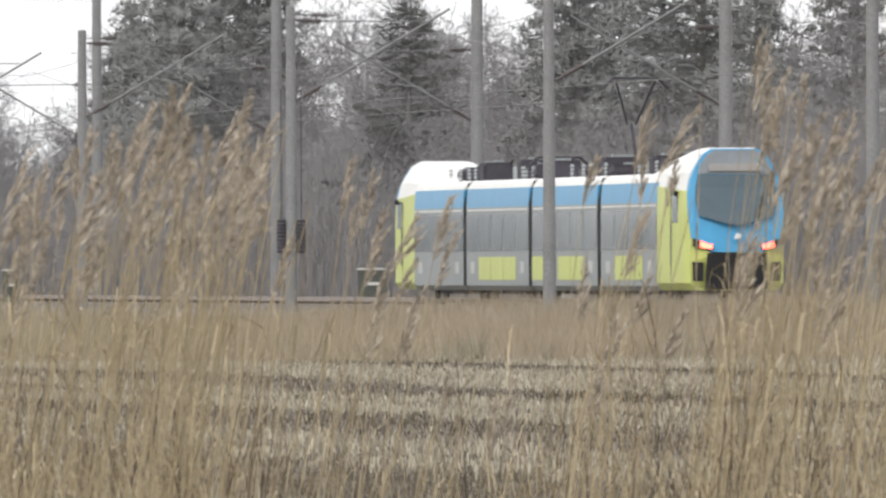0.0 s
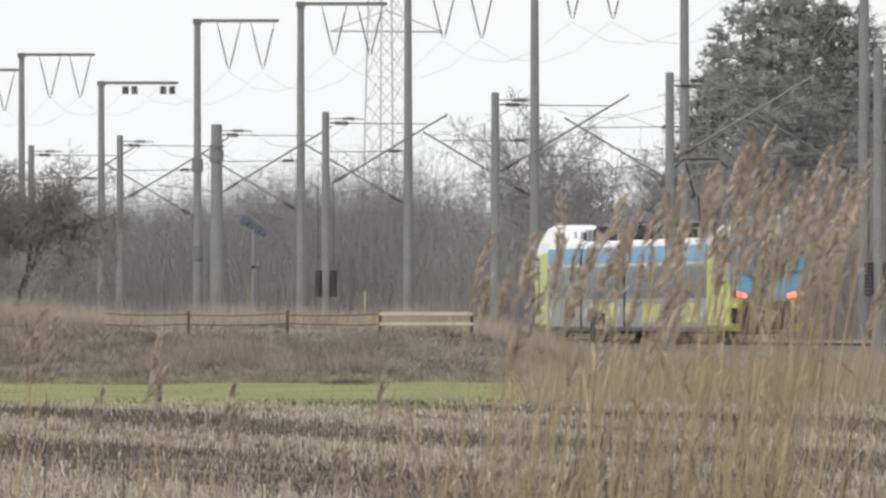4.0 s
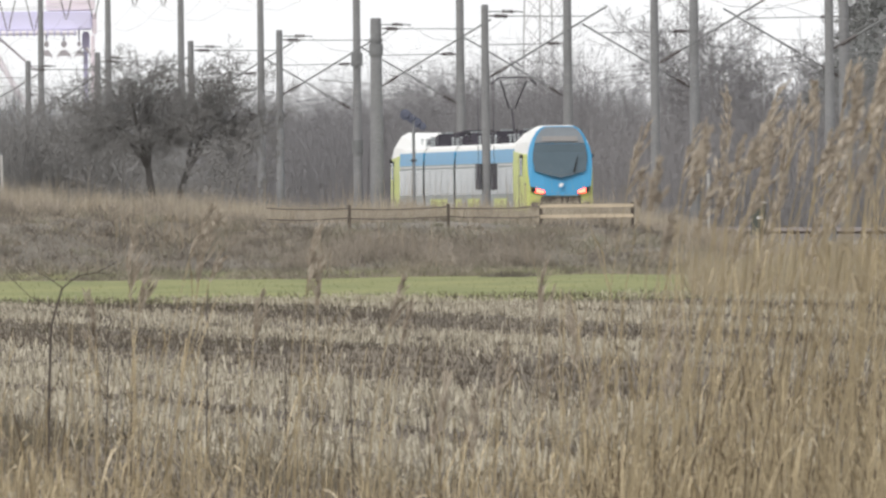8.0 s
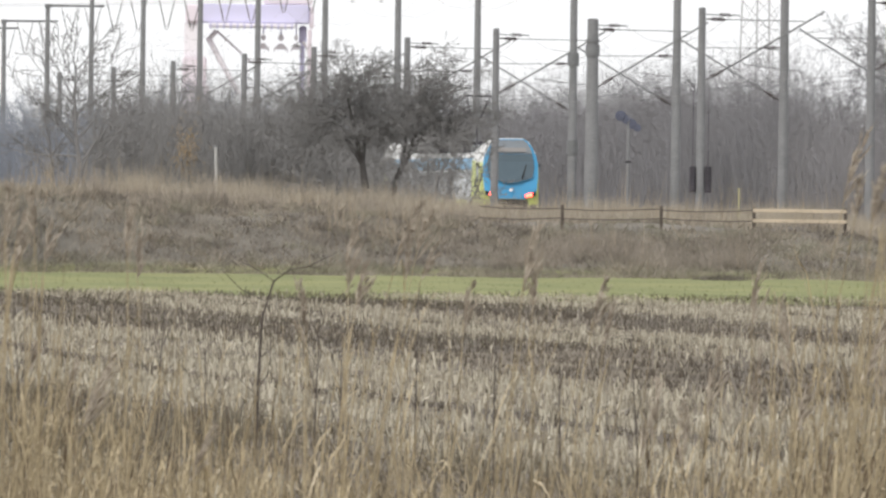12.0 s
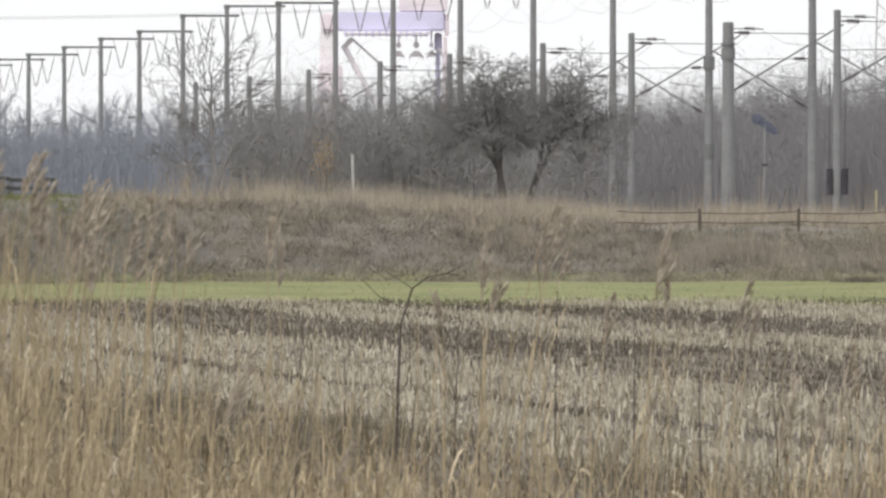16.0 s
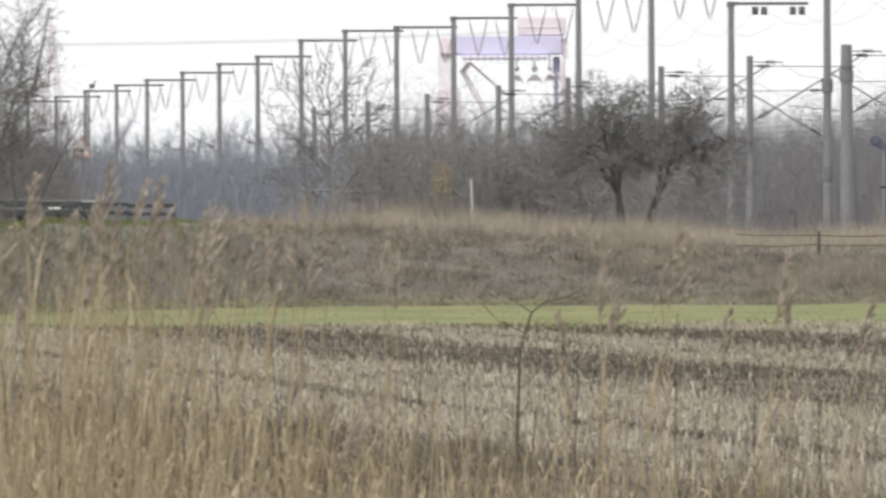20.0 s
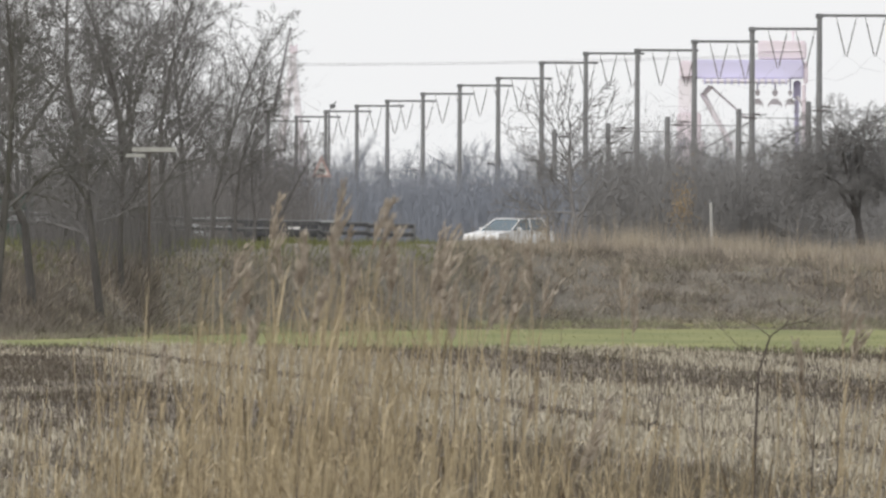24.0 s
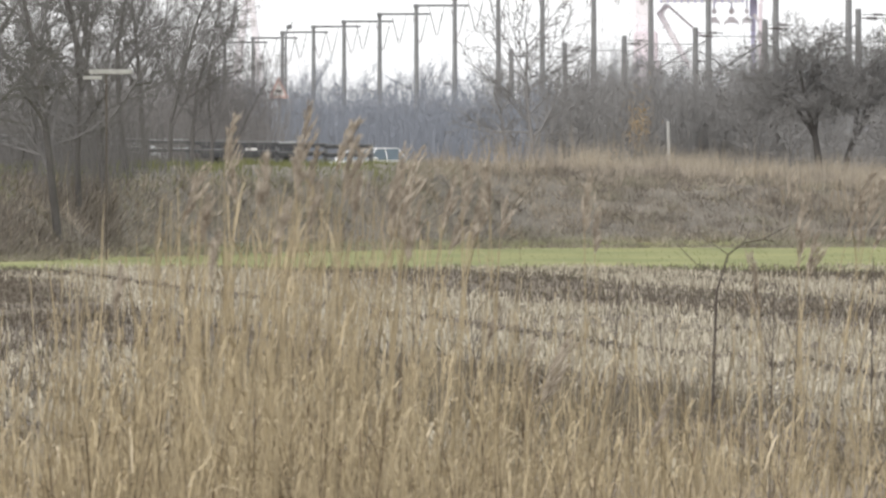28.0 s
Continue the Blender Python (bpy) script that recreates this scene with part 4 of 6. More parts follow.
# ---- grass and stubble ----
def blades(name, pts, h, w, lean, material, label, category, seed, blunt=False, parent=None):
    """Dry blades: each a thin three-sided spike, or a cut-off stalk."""
    r = np.random.RandomState(seed)
    n = len(pts)
    pts = np.asarray(pts, float)
    h, w = np.asarray(h, float) * np.ones(n), np.asarray(w, float) * np.ones(n)
    a = r.rand(n) * math.tau
    la = r.randn(n, 2) * lean
    side = np.stack([np.cos(a), np.sin(a), np.zeros(n)], 1) * w[:, None] * 0.5
    fwd = np.stack([-np.sin(a), np.cos(a), np.zeros(n)], 1) * w[:, None] * 0.3
    top = pts + np.stack([la[:, 0] * h, la[:, 1] * h, h * (1 - 0.3 * np.hypot(la[:, 0], la[:, 1]))], 1)
    base = pts - np.array([0, 0, 0.05])
    o = np.arange(n)
    if blunt:
        v = np.stack([base - side, base + side, base + fwd, top - side * 0.8, top + side * 0.8, top + fwd * 0.8], 1).reshape(-1, 3)
        o = o[:, None] * 6
        quads = np.concatenate([o + np.array([[0, 1, 4, 3]]), o + np.array([[1, 2, 5, 4]]), o + np.array([[2, 0, 3, 5]])]).tolist()
        tris = (o + np.array([[3, 4, 5]])).tolist()
    else:
        v = np.stack([base - side, base + side, base + fwd, top], 1).reshape(-1, 3)
        o = o[:, None] * 4
        quads = []
        tris = np.concatenate([o + np.array([[0, 1, 3]]), o + np.array([[1, 2, 3]]), o + np.array([[2, 0, 3]])]).tolist()
    ob = raw(name, v.tolist(), quads + tris, material, parent)
    return tagged(ob, label, category, kind="stuff")


def scatter(n, u0, u1, d0, d1, seed, keep=None):
    r = random.Random(seed)
    out = []
    while len(out) < n:
        u = r.uniform(u0, u1)
        d = math.sqrt(r.uniform(d0 * d0, d1 * d1))
        p = at(u, d)
        if keep and r.random() > keep(p.x, p.y, u, d):
            continue
        out.append((p.x, p.y, ground_z(p.x, p.y)))
    return out


def along_bank(n, u0, u1, o0, o1, seed, keep=None, bend=0.0, verge=False):
    """Places on the bank, o metres behind its foot."""
    r = random.Random(seed)
    out = []
    while len(out) < n:
        u = r.uniform(u0, u1)
        o = r.uniform(o0, o1)
        if not verge and -1850 < u < -930 and o > 11.5:
            continue
        if 0 < u < 690 and 12 < o < 23 and r.random() < 0.8:
            continue
        p = at(u, bank_foot(u) + o * (bank_run(u) / 15 if o < 20 else 1))
        if keep and r.random() > keep(p.x, p.y, u, 0):
            continue
        if bend and r.random() > smooth(u0, u0 + bend, u) * smooth(u1, u1 - bend, u):
            continue
        out.append((p.x, p.y, ground_z(p.x, p.y)))
    return out


def wavy(pts, lo, hi, seed):
    """Blade heights that swell and sink along the bank."""
    r = random.Random(seed)
    return [(lo + (hi - lo) * r.random()) * (0.45 + 0.75 * smooth(-0.5, 0.5, noise.noise((p[0] * 0.45, p[1] * 0.15, 2)))) for p in pts]


def patchy(scale, lo, hi, z=1.7):
    return lambda x, y, u, d: smooth(lo, hi, noise.noise((x * scale, y * scale * 0.5, z)))


def build_grass():
    r = np.random.RandomState(3)
    # bank: rough tufts on the slope, paler tall grass along the crest
    p = along_bank(62000, -1850, 950, -1, 19, 1)
    blades("bank_grass", p, wavy(p, 0.14, 0.32, 1), 0.02, 0.95, BANKGRASS, "matted brown winter grass on the bank slope", "grass", 1)
    p = along_bank(8000, -1850, 950, 0, 17, 31, patchy(1.1, -0.1, 0.7))
    blades("bank_tussocks", p, wavy(p, 0.2, 0.45, 31), 0.022, 0.8, TUSSOCK, "dark withered tussocks on the bank slope", "grass", 31)
    p = along_bank(15000, -760, 60, 20, 56, 2, patchy(0.45, -0.15, 0.5), 160)
    blades("crest_grass", p, wavy(p, 0.35, 1.1, 2), 0.018, 0.3, CREST, "tall pale dry grass along the crest of the bank", "grass", 2)
    p = along_bank(20000, -40, 1000, 20, 56, 22, patchy(0.3, -0.5, 0.4))
    blades("crest_grass", p, wavy(p, 0.3, 0.8, 22), 0.018, 0.3, CREST, "pale dry grass behind the wooden fence", "grass", 22)
    p = along_bank(3500, -930, -700, 13, 40, 23, patchy(0.3, -0.6, 0.3))
    blades("crest_grass", p, wavy(p, 0.12, 0.3, 23), 0.035, 0.3, CREST, "low dry grass on the crest of the bank", "grass", 23)
    p = along_bank(15000, -1850, -850, 10, 60, 12, None, 120, True)
    blades("verge_grass", p, r.uniform(0.10, 0.26, len(p)), 0.04, 0.4, GREEN, "short green verge grass below the guard rail", "grass", 12)
    p = along_bank(1500, -1850, 900, 2, 50, 41, patchy(0.5, 0.0, 0.5))
    blades("bank_reeds", p, wavy(p, 0.7, 1.5, 41), 0.022, 0.12, DRYGRASS, "scattered tall dry reeds on the bank", "reeds", 41)
    p = along_bank(2600, -1850, 950, 12, 22, 42, patchy(0.9, 0.1, 0.5))
    blades("crest_tufts", p, wavy(p, 0.3, 0.75, 42), 0.035, 0.35, BANKGRASS, "uneven tufts breaking the line of the crest", "grass", 42)
    # clumps that give the bank its lumps
    for k, (n, o0, o1, m, lo, hi, lab) in enumerate(((480, 0, 18, TUSSOCK, 0.25, 0.6, "dark matted tussocks on the bank"), (620, 0, 20, OLIVE, 0.25, 0.55, "olive grey grass clumps on the bank"), (520, 2, 24, CREST, 0.35, 0.8, "pale tufts of dead grass on the bank"), (330, 0, 15, MOUND, 0.15, 0.34, "matted grass mounds on the bank, darkened for the shading of its lumps"))):
        rr = random.Random(90 + k)
        pts, hs = [], []
        for x, y, z in along_bank(n, -1850, 950, o0, o1, 60 + k, patchy(0.4, -0.6, 0.2, 5.3 + 7.1 * k)):
            size, tall = rr.uniform(0.2, 0.7), rr.uniform(lo, hi)
            for j in range(50):
                px, py = x + rr.gauss(0, 0.5) * size, y + rr.gauss(0, 0.7) * size
                pts.append((px, py, ground_z(px, py)))
                hs.append(tall * rr.uniform(0.5, 1.05) * max(0.35, 1 - math.hypot(px - x, py - y) / size * 0.6))
        blades("grass_clumps", pts, hs, 0.026, 0.95, m, lab, "grass", 80 + k)
    p = along_bank(6500, -60, 500, 4, 9.6, 72, patchy(0.5, -0.5, 0.3))
    blades("slope_grass", p, wavy(p, 0.2, 0.55, 72), 0.018, 0.5, BANKGRASS, "uneven brown grass hiding the feet of the fence", "grass", 72)
    # dark blades painted as a shaded hollow at the foot of the bank
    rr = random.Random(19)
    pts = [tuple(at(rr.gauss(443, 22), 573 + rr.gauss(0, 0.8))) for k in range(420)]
    blades("hollow_grass", [(x, y, ground_z(x, y)) for x, y, z in pts], 0.2, 0.03, 0.9, MOUND, "dark blades standing in for a shaded hollow at the foot of the bank", "grass", 19)
    # second, darker layer of tussocks under the bank trees
    p = along_bank(9000, -1850, -1430, 1, 22, 71, patchy(0.4, -0.6, 0.2))
    blades("bank_tussocks", p, wavy(p, 0.2, 0.6, 71), 0.04, 0.6, TUSSOCK, "extra dark tussocks that deepen the tone under the bank trees", "grass", 71)
    # undergrowth at the edge of the field
    p = scatter(15000, -1900, 2600, 84, 135, 43, lambda x, y, u, d: 0.45 if -330 < u < 540 else 1.0)
    blades("edge_grass", p, r.uniform(0.08, 0.42, len(p)), 0.008, 0.45, REED, "low tangled dry grass at the edge of the field", "grass", 43)
    p = scatter(9000, -1900, 2600, 122, 185, 45, lambda x, y, u, d: (0.3 if -330 < u < 540 else 1.0) * smooth(-0.35, 0.3, noise.noise((x * 0.5, y * 0.06, 2))))
    p += scatter(6500, -1700, 600, 125, 205, 47, lambda x, y, u, d: smooth(6.0, 7.6, x * ASIDE.x + y * ASIDE.y) * smooth(11.6, 10.2, x * ASIDE.x + y * ASIDE.y) * smooth(-0.3, 0.1, noise.noise((x * 0.5, y * 0.05, 12))))
    blades("edge_weeds", p, r.uniform(0.06, 0.3, len(p)), 0.014, 0.7, WEEDS, "tangled dark weeds along the edge of the stubble", "weeds", 45)
    p = scatter(700, -1000, -300, 84, 110, 44, patchy(0.6, 0.0, 0.4))
    blades("green_shoots", p, r.uniform(0.05, 0.2, len(p)), 0.012, 0.4, GREEN, "a few fresh green shoots between dry reeds", "grass", 44)
    # plain before the railway
    p = scatter(60000, 760, 2560, 430, 640, 3, patchy(0.12, -0.55, 0.35))
    blades("meadow_grass", p, wavy(p, 0.3, 0.95, 3), 0.018, 0.3, DRYGRASS, "tall tan dry meadow grass before the railway", "grass", 3)
    rr = random.Random(35)
    for m, n, lab in ((CREST, 260, "pale tufts standing above the meadow grass"), (DRYGRASS, 300, "tan tufts in the meadow before the railway"), (OLIVE, 160, "olive grey tufts in the meadow")):
        pts, hs = [], []
        for x, y, z in scatter(n, 760, 2560, 430, 640, 36 + n):
            size, tall = rr.uniform(0.25, 0.8), rr.uniform(0.35, 1.0)
            for j in range(44):
                px, py = x + rr.gauss(0, 0.5) * size, y + rr.gauss(0, 0.7) * size
                pts.append((px, py, ground_z(px, py)))
                hs.append(tall * rr.uniform(0.5, 1.05))
        blades("meadow_tufts", pts, hs, 0.02, 0.4, m, lab, "grass", 37 + n)
    p = scatter(9000, 640, 1100, 590, 700, 33, patchy(0.2, -0.6, 0.3))
    blades("meadow_grass", p, wavy(p, 0.3, 0.9, 33), 0.018, 0.3, CREST, "pale dry grass beyond the end of the fence", "grass", 33)
    p = scatter(2600, -1800, 900, 430, 560, 4)
    blades("green_strip", p, r.uniform(0.03, 0.07, len(p)), 0.03, 0.6, GREEN, "short fresh green grass strip", "grass", 4)


BANKGRASS = mat("bank_grass_brown", (0.285, 0.245, 0.205), 0.95, vary=0.45, scale=0.6, fine=2.5, island=0.15, tint=(0.47, 0.415, 0.35))
# Dark grass colour that carries the shading between the bank's lumps.
MOUND = mat("shade_dark_grass", (0.135, 0.12, 0.102), 0.95, vary=0.35, scale=0.6, island=0.3)
OLIVE = mat("olive_grass", (0.265, 0.25, 0.19), 0.95, vary=0.35, scale=0.3, island=0.5, tint=(0.35, 0.335, 0.25))
WEEDS = mat("rotten_weeds", (0.15, 0.13, 0.094), 0.95, vary=0.4, scale=0.5, island=0.7)
TUSSOCK = mat("withered_tussock", (0.175, 0.153, 0.13), 0.95, vary=0.4, scale=0.3, island=0.6)
build_grass()


def bare_strip(e):
    """How much stubble stands there: the wheel strips are bare."""
    k = 1.0
    for c, w in ((19.1, 2.7), (26.8, 2.4), (9.4, 1.5), (36.0, 2.2), (13.2, 0.35), (22.9, 0.35), (31.5, 0.5), (46, 2)):
        k *= 1 - 0.97 * math.exp(-((e - c) / w) ** 6)
    return k


def sodden(x, y):
    """How bare the wet corner of the field is: 1 is all dark and rotten."""
    s, e = x * ALONG.x + y * ALONG.y, x * ASIDE.x + y * ASIDE.y
    return smooth(-1380, -1590, math.atan2(x, y) * UNIT + 160 * noise.noise((s * 0.02, e * 0.3, 9))) * (0.75 * smooth(120, 150, s) + 0.25 * smooth(215, 285, s + 40 * noise.noise((x * 0.3, y * 0.05, 6)))) * smooth(-0.5, -0.1, noise.noise((s * 0.06, e * 0.5, 16)))


def build_stubble():
    rnd = random.Random(21)
    pts, hs, ws, dark, dh = [], [], [], [], []
    e = 2.0
    while e < 64:
        s = max(128, e / 0.134)
        while s < min(446, e / 0.0245):
            s += 0.062 * rnd.uniform(0.4, 1.7) * (0.6 + s / 500)
            track = k = bare_strip(e + 0.6 * noise.noise((s * 0.03, e * 0.3, 0)))
            k *= 0.45 + 0.55 * smooth(-0.35, 0.1, noise.noise((s * 0.035, e * 0.3, 5)))
            k *= 0.55 + 0.45 * smooth(-0.3, 0.1, noise.noise((s * 0.22, e * 1.1, 8)))
            p = line(s, e + rnd.gauss(0, 0.12))
            wet = sodden(p.x, p.y)
            k *= 1 - 0.95 * wet
            if rnd.random() > k:
                if rnd.random() < 0.16 + 0.36 * (1 - track) + 0.5 * wet:
                    p = p + ASIDE * rnd.gauss(0, 0.3 * wet)
                    dark.append((p.x, p.y, ground_z(p.x, p.y)))
                    dh.append(rnd.uniform(0.04, 0.13))
                continue
            pts.append((p.x, p.y, ground_z(p.x, p.y)))
            hs.append(rnd.uniform(0.04, 0.145) * rnd.uniform(0.7, 1.1))
            ws.append(rnd.uniform(0.014, 0.027))
        e += 0.62
    blades("maize_stubble", pts, hs, ws, 0.22, STUBBLE, "rows of pale cut maize stubble in the field", "stubble", 21, True)
    blades("rotten_stubble", dark, dh, 0.03, 0.5, ROTTEN, "dark rotten stubble in the bare wheel strips", "stubble", 24)
    # litter between the rows
    n = 36000
    r = np.random.RandomState(8)
    d = np.sqrt(r.uniform(125 ** 2, 445 ** 2, n))
    az = r.uniform(-1850, 2550, n) / UNIT
    x, y = d * np.sin(az), d * np.cos(az)
    keep = np.array([bare_strip(a * ASIDE.x + b * ASIDE.y) * (1 - sodden(a, b)) for a, b in zip(x, y)]) > r.rand(n) * 0.9
    x, y = x[keep], y[keep]
    n = len(x)
    z = np.array([ground_z(a, b) for a, b in zip(x, y)]) + 0.02
    t = r.rand(n) * math.tau
    ln, wd = r.uniform(0.06, 0.22, n), r.uniform(0.012, 0.03, n)
    lift = r.uniform(0.0, 0.10, n)
    ax = np.stack([np.cos(t) * ln, np.sin(t) * ln, lift], 1)
    sd = np.stack([-np.sin(t) * wd, np.cos(t) * wd, 0.35 * wd], 1)
    c = np.stack([x, y, z], 1)
    v = np.stack([c - ax * 0.5, c + sd * 0.5, c + ax * 0.5, c - sd * 0.5], 1).reshape(-1, 3)
    f = (np.arange(n)[:, None] * 4 + np.array([[0, 1, 2, 3]])).tolist()
    tagged(raw("maize_litter", v.tolist(), f, STUBBLE), "bleached maize leaves lying between the stubble", "litter", kind="stuff")
    # weeds that keep the soil dark and green in places
    p = scatter(5000, -1850, 2550, 130, 460, 9, patchy(0.08, 0.0, 0.5))
    blades("field_weeds", p, r.uniform(0.05, 0.16, len(p)), 0.05, 0.6, WEED, "low grey green weeds in the stubble", "weeds", 9)


ROTTEN = mat("rotten_stubble", (0.10, 0.083, 0.064), 0.95, vary=0.4, scale=0.4, island=0.6)
WEED = mat("field_weeds", (0.10, 0.09, 0.06), 0.95, vary=0.4, scale=0.2, island=0.6)
build_stubble()


# ---- reeds ----
def reed_mesh(rnd, v, f, pv, pf, base, h, lean, plume):
    """One reed: stem, ribbon leaves, and a soft plume that hangs to the lee side."""
    def strip(pts, widths, store_v, store_f, side):
        b = len(store_v)
        for p, w in zip(pts, widths):
            store_v.append(p - side * w)
            store_v.append(p + side * w)
        for i in range(len(pts) - 1):
            store_f.append((b + 2 * i, b + 2 * i + 1, b + 2 * i + 3, b + 2 * i + 2))

    kink = Vector((rnd.gauss(0, 0.02), rnd.gauss(0, 0.02), 0)) * h

    def stem_at(t):
        return base + Vector((lean.x * h * t * (0.6 + 0.4 * t), lean.y * h * t, h * t * (1 - 0.12 * lean.length * t))) + kink * math.sin(3.1 * t)

    n, sides = 4, 3
    b = len(v)
    thick = rnd.uniform(0.7, 1.15)
    for i in range(n + 1):
        t = i / n
        p, r = stem_at(t), (0.0034 * (1 - 0.55 * t) + 0.0009) * thick
        for k in range(sides):
            a = k * math.tau / sides
            v.append(p + Vector((math.cos(a) * r, math.sin(a) * r, 0)))
        if i:
            o = b + (i - 1) * sides
            for k in range(sides):
                f.append((o + k, o + (k + 1) % sides, o + sides + (k + 1) % sides, o + sides + k))
    for k in range(rnd.randint(1, 4)):
        t = rnd.uniform(0.1, 0.85)
        p = stem_at(t)
        a = rnd.random() * math.tau
        out = Vector((math.cos(a), math.sin(a), 0))
        ln = rnd.uniform(0.12, 0.42)
        side = Vector((-out.y, out.x, 0.3)).normalized()
        droop = rnd.uniform(-0.3, 1.5)
        pts = [p, p + out * ln * 0.14 + Vector((0, 0, ln * 0.45)), p + out * ln * 0.36 + Vector((0, 0, ln * (0.8 - droop * 0.3))), p + out * ln * 0.62 + Vector((0, 0, ln * (0.95 - droop * 0.8)))]
        strip(pts, [0.0018, 0.0034, 0.0026, 0.0005], v, f, side)
    if plume:
        ln = plume
        tip = stem_at(1)
        ax = (stem_at(1) - stem_at(0.8)).normalized()
        lee = rnd.choice((1, 1, 1, -0.5))
        nod = Vector((lee * (0.25 + 0.3 * rnd.random()), rnd.gauss(0, 0.12), 0))
        # side branches of the panicle, each a spray of fine hairs
        for j in range(18):
            t = (j + rnd.random()) / 18
            root = tip + ax * ((t - 0.35) * ln) + nod * (ln * 0.4 * max(t - 0.2, 0) ** 2)
            a = rnd.random() * math.tau
            reach = ln * (0.40 * (1 - t) ** 0.8 + 0.14) * rnd.uniform(0.6, 1.15)
            way = ax * 0.95 + Vector((math.cos(a) * 0.20 + 0.16 * lee, math.sin(a) * 0.20, 0))
            for k in range(15):
                q = rnd.random()
                p = root + way * (reach * q) - Vector((0, 0, 0.25 * reach * q * q))
                w = way * rnd.uniform(0.35, 0.75) + Vector((rnd.gauss(0.06 * lee, 0.07), rnd.gauss(0, 0.07), rnd.gauss(-0.04, 0.07)))
                w = w * (reach * rnd.uniform(0.5, 1.0))
                side = Vector((rnd.gauss(0, 1), rnd.gauss(0, 1), rnd.gauss(0, 1)))
                side = (side - w * (side.dot(w) / max(w.length_squared, 1e-9))).normalized() * rnd.uniform(0.0022, 0.0050)
                b = len(pv)
                q = p + w * 0.55
                pv += [p, q - side, q + side, p + w]
                pf += [(b, b + 1, b + 2), (b + 1, b + 3, b + 2)]


REED_PATCHES = (
    # bearing, half width, stems, nearest, farthest, low, high, share with plumes
    (975, 60, 46, 96, 112, 1.6, 2.3, 0.28), (1095, 55, 52, 94, 110, 1.7, 2.4, 0.3), (1180, 60, 50, 94, 108, 1.8, 2.6, 0.25), (1275, 45, 30, 95, 110, 1.5, 2.35, 0.25),
    (1425, 60, 12, 97, 112, 1.1, 2.05, 0.6), (1560, 90, 26, 96, 118, 0.8, 1.5, 0.3), (1740, 90, 30, 96, 118, 0.8, 1.6, 0.35),
    (1900, 70, 40, 94, 112, 1.3, 2.4, 0.5), (2030, 70, 40, 94, 112, 1.2, 2.3, 0.5), (2160, 70, 60, 92, 110, 1.4, 2.8, 0.5), (2290, 70, 60, 92, 110, 1.4, 2.5, 0.5), (2420, 80, 55, 92, 110, 1.4, 2.5, 0.5),
    (640, 60, 50, 97, 115, 0.9, 1.5, 0.3), (750, 60, 60, 96, 114, 1.1, 1.85, 0.3), (860, 60, 70, 96, 112, 1.5, 2.3, 0.28),
    (530, 60, 36, 98, 118, 0.8, 1.5, 0.25), (350, 120, 22, 100, 122, 0.6, 1.35, 0.3), (120, 120, 22, 100, 122, 0.6, 1.35, 0.35), (-120, 120, 26, 100, 122, 0.6, 1.4, 0.3),
    (-330, 100, 34, 100, 120, 0.6, 1.35, 0.25), (-520, 100, 50, 98, 118, 0.6, 1.3, 0.25), (-700, 90, 60, 96, 116, 0.7, 1.5, 0.25),
    (-850, 80, 60, 95, 114, 0.8, 1.75, 0.35), (-990, 70, 66, 94, 112, 0.9, 1.85, 0.35), (-1110, 70, 80, 94, 110, 1.0, 1.95, 0.4), (-1230, 70, 80, 94, 110, 1.0, 1.9, 0.4), (-1350, 70, 80, 94, 110, 1.0, 1.85, 0.4),
    (-1470, 70, 66, 94, 112, 0.8, 1.6, 0.3), (-1600, 80, 40, 95, 114, 0.6, 1.3, 0.25), (-1740, 80, 36, 95, 114, 0.6, 1.2, 0.2))


TALL_REEDS = (
    (1163, -390), (1128, -320), (1098, -350), (1243, -305), (1273, -240), (953, -250), (1013, -300), (1453, -240), (1508, -110), (1993, -330), (2208, -440), (2258, -400), (2323, -320), (2173, -490), (2043, -330),
    (2213, -320), (2348, -350), (1265, -350), (1145, -300), (1205, -280), (875, -200), (935, -230), (805, -140), (740, -180), (1495, -230), (1555, -140), (1635, -170), (818, -238), (878, -258), (988, -258),
    (1088, -208), (1048, -298), (658, -168), (83, 22), (218, 92), (-102, -37), (-777, -57), (-232, 23), (-830, -63), (-130, -43), (-930, -63), (-615, -33), (-1123, -146), (-1053, -156), (-1243, -126),
    (-1313, -56), (-953, -76), (-863, -46))


NEAR_REEDS = ((1052, -292), (1070, -335), (1088, -315), (1140, -385), (1156, -400), (1168, -372), (1226, -318), (1243, -296), (1205, -250), (1010, -262), (985, -235), (2290, -360), (2318, -330), (2268, -290), (2225, -300), (2345, -250), (1268, -330), (1284, -385),
              (-1125, -130), (-1180, -100), (-1040, -150), (-955, -60), (-1290, -40), (690, -150), (745, -190), (790, -215), (850, -240), (900, -200))


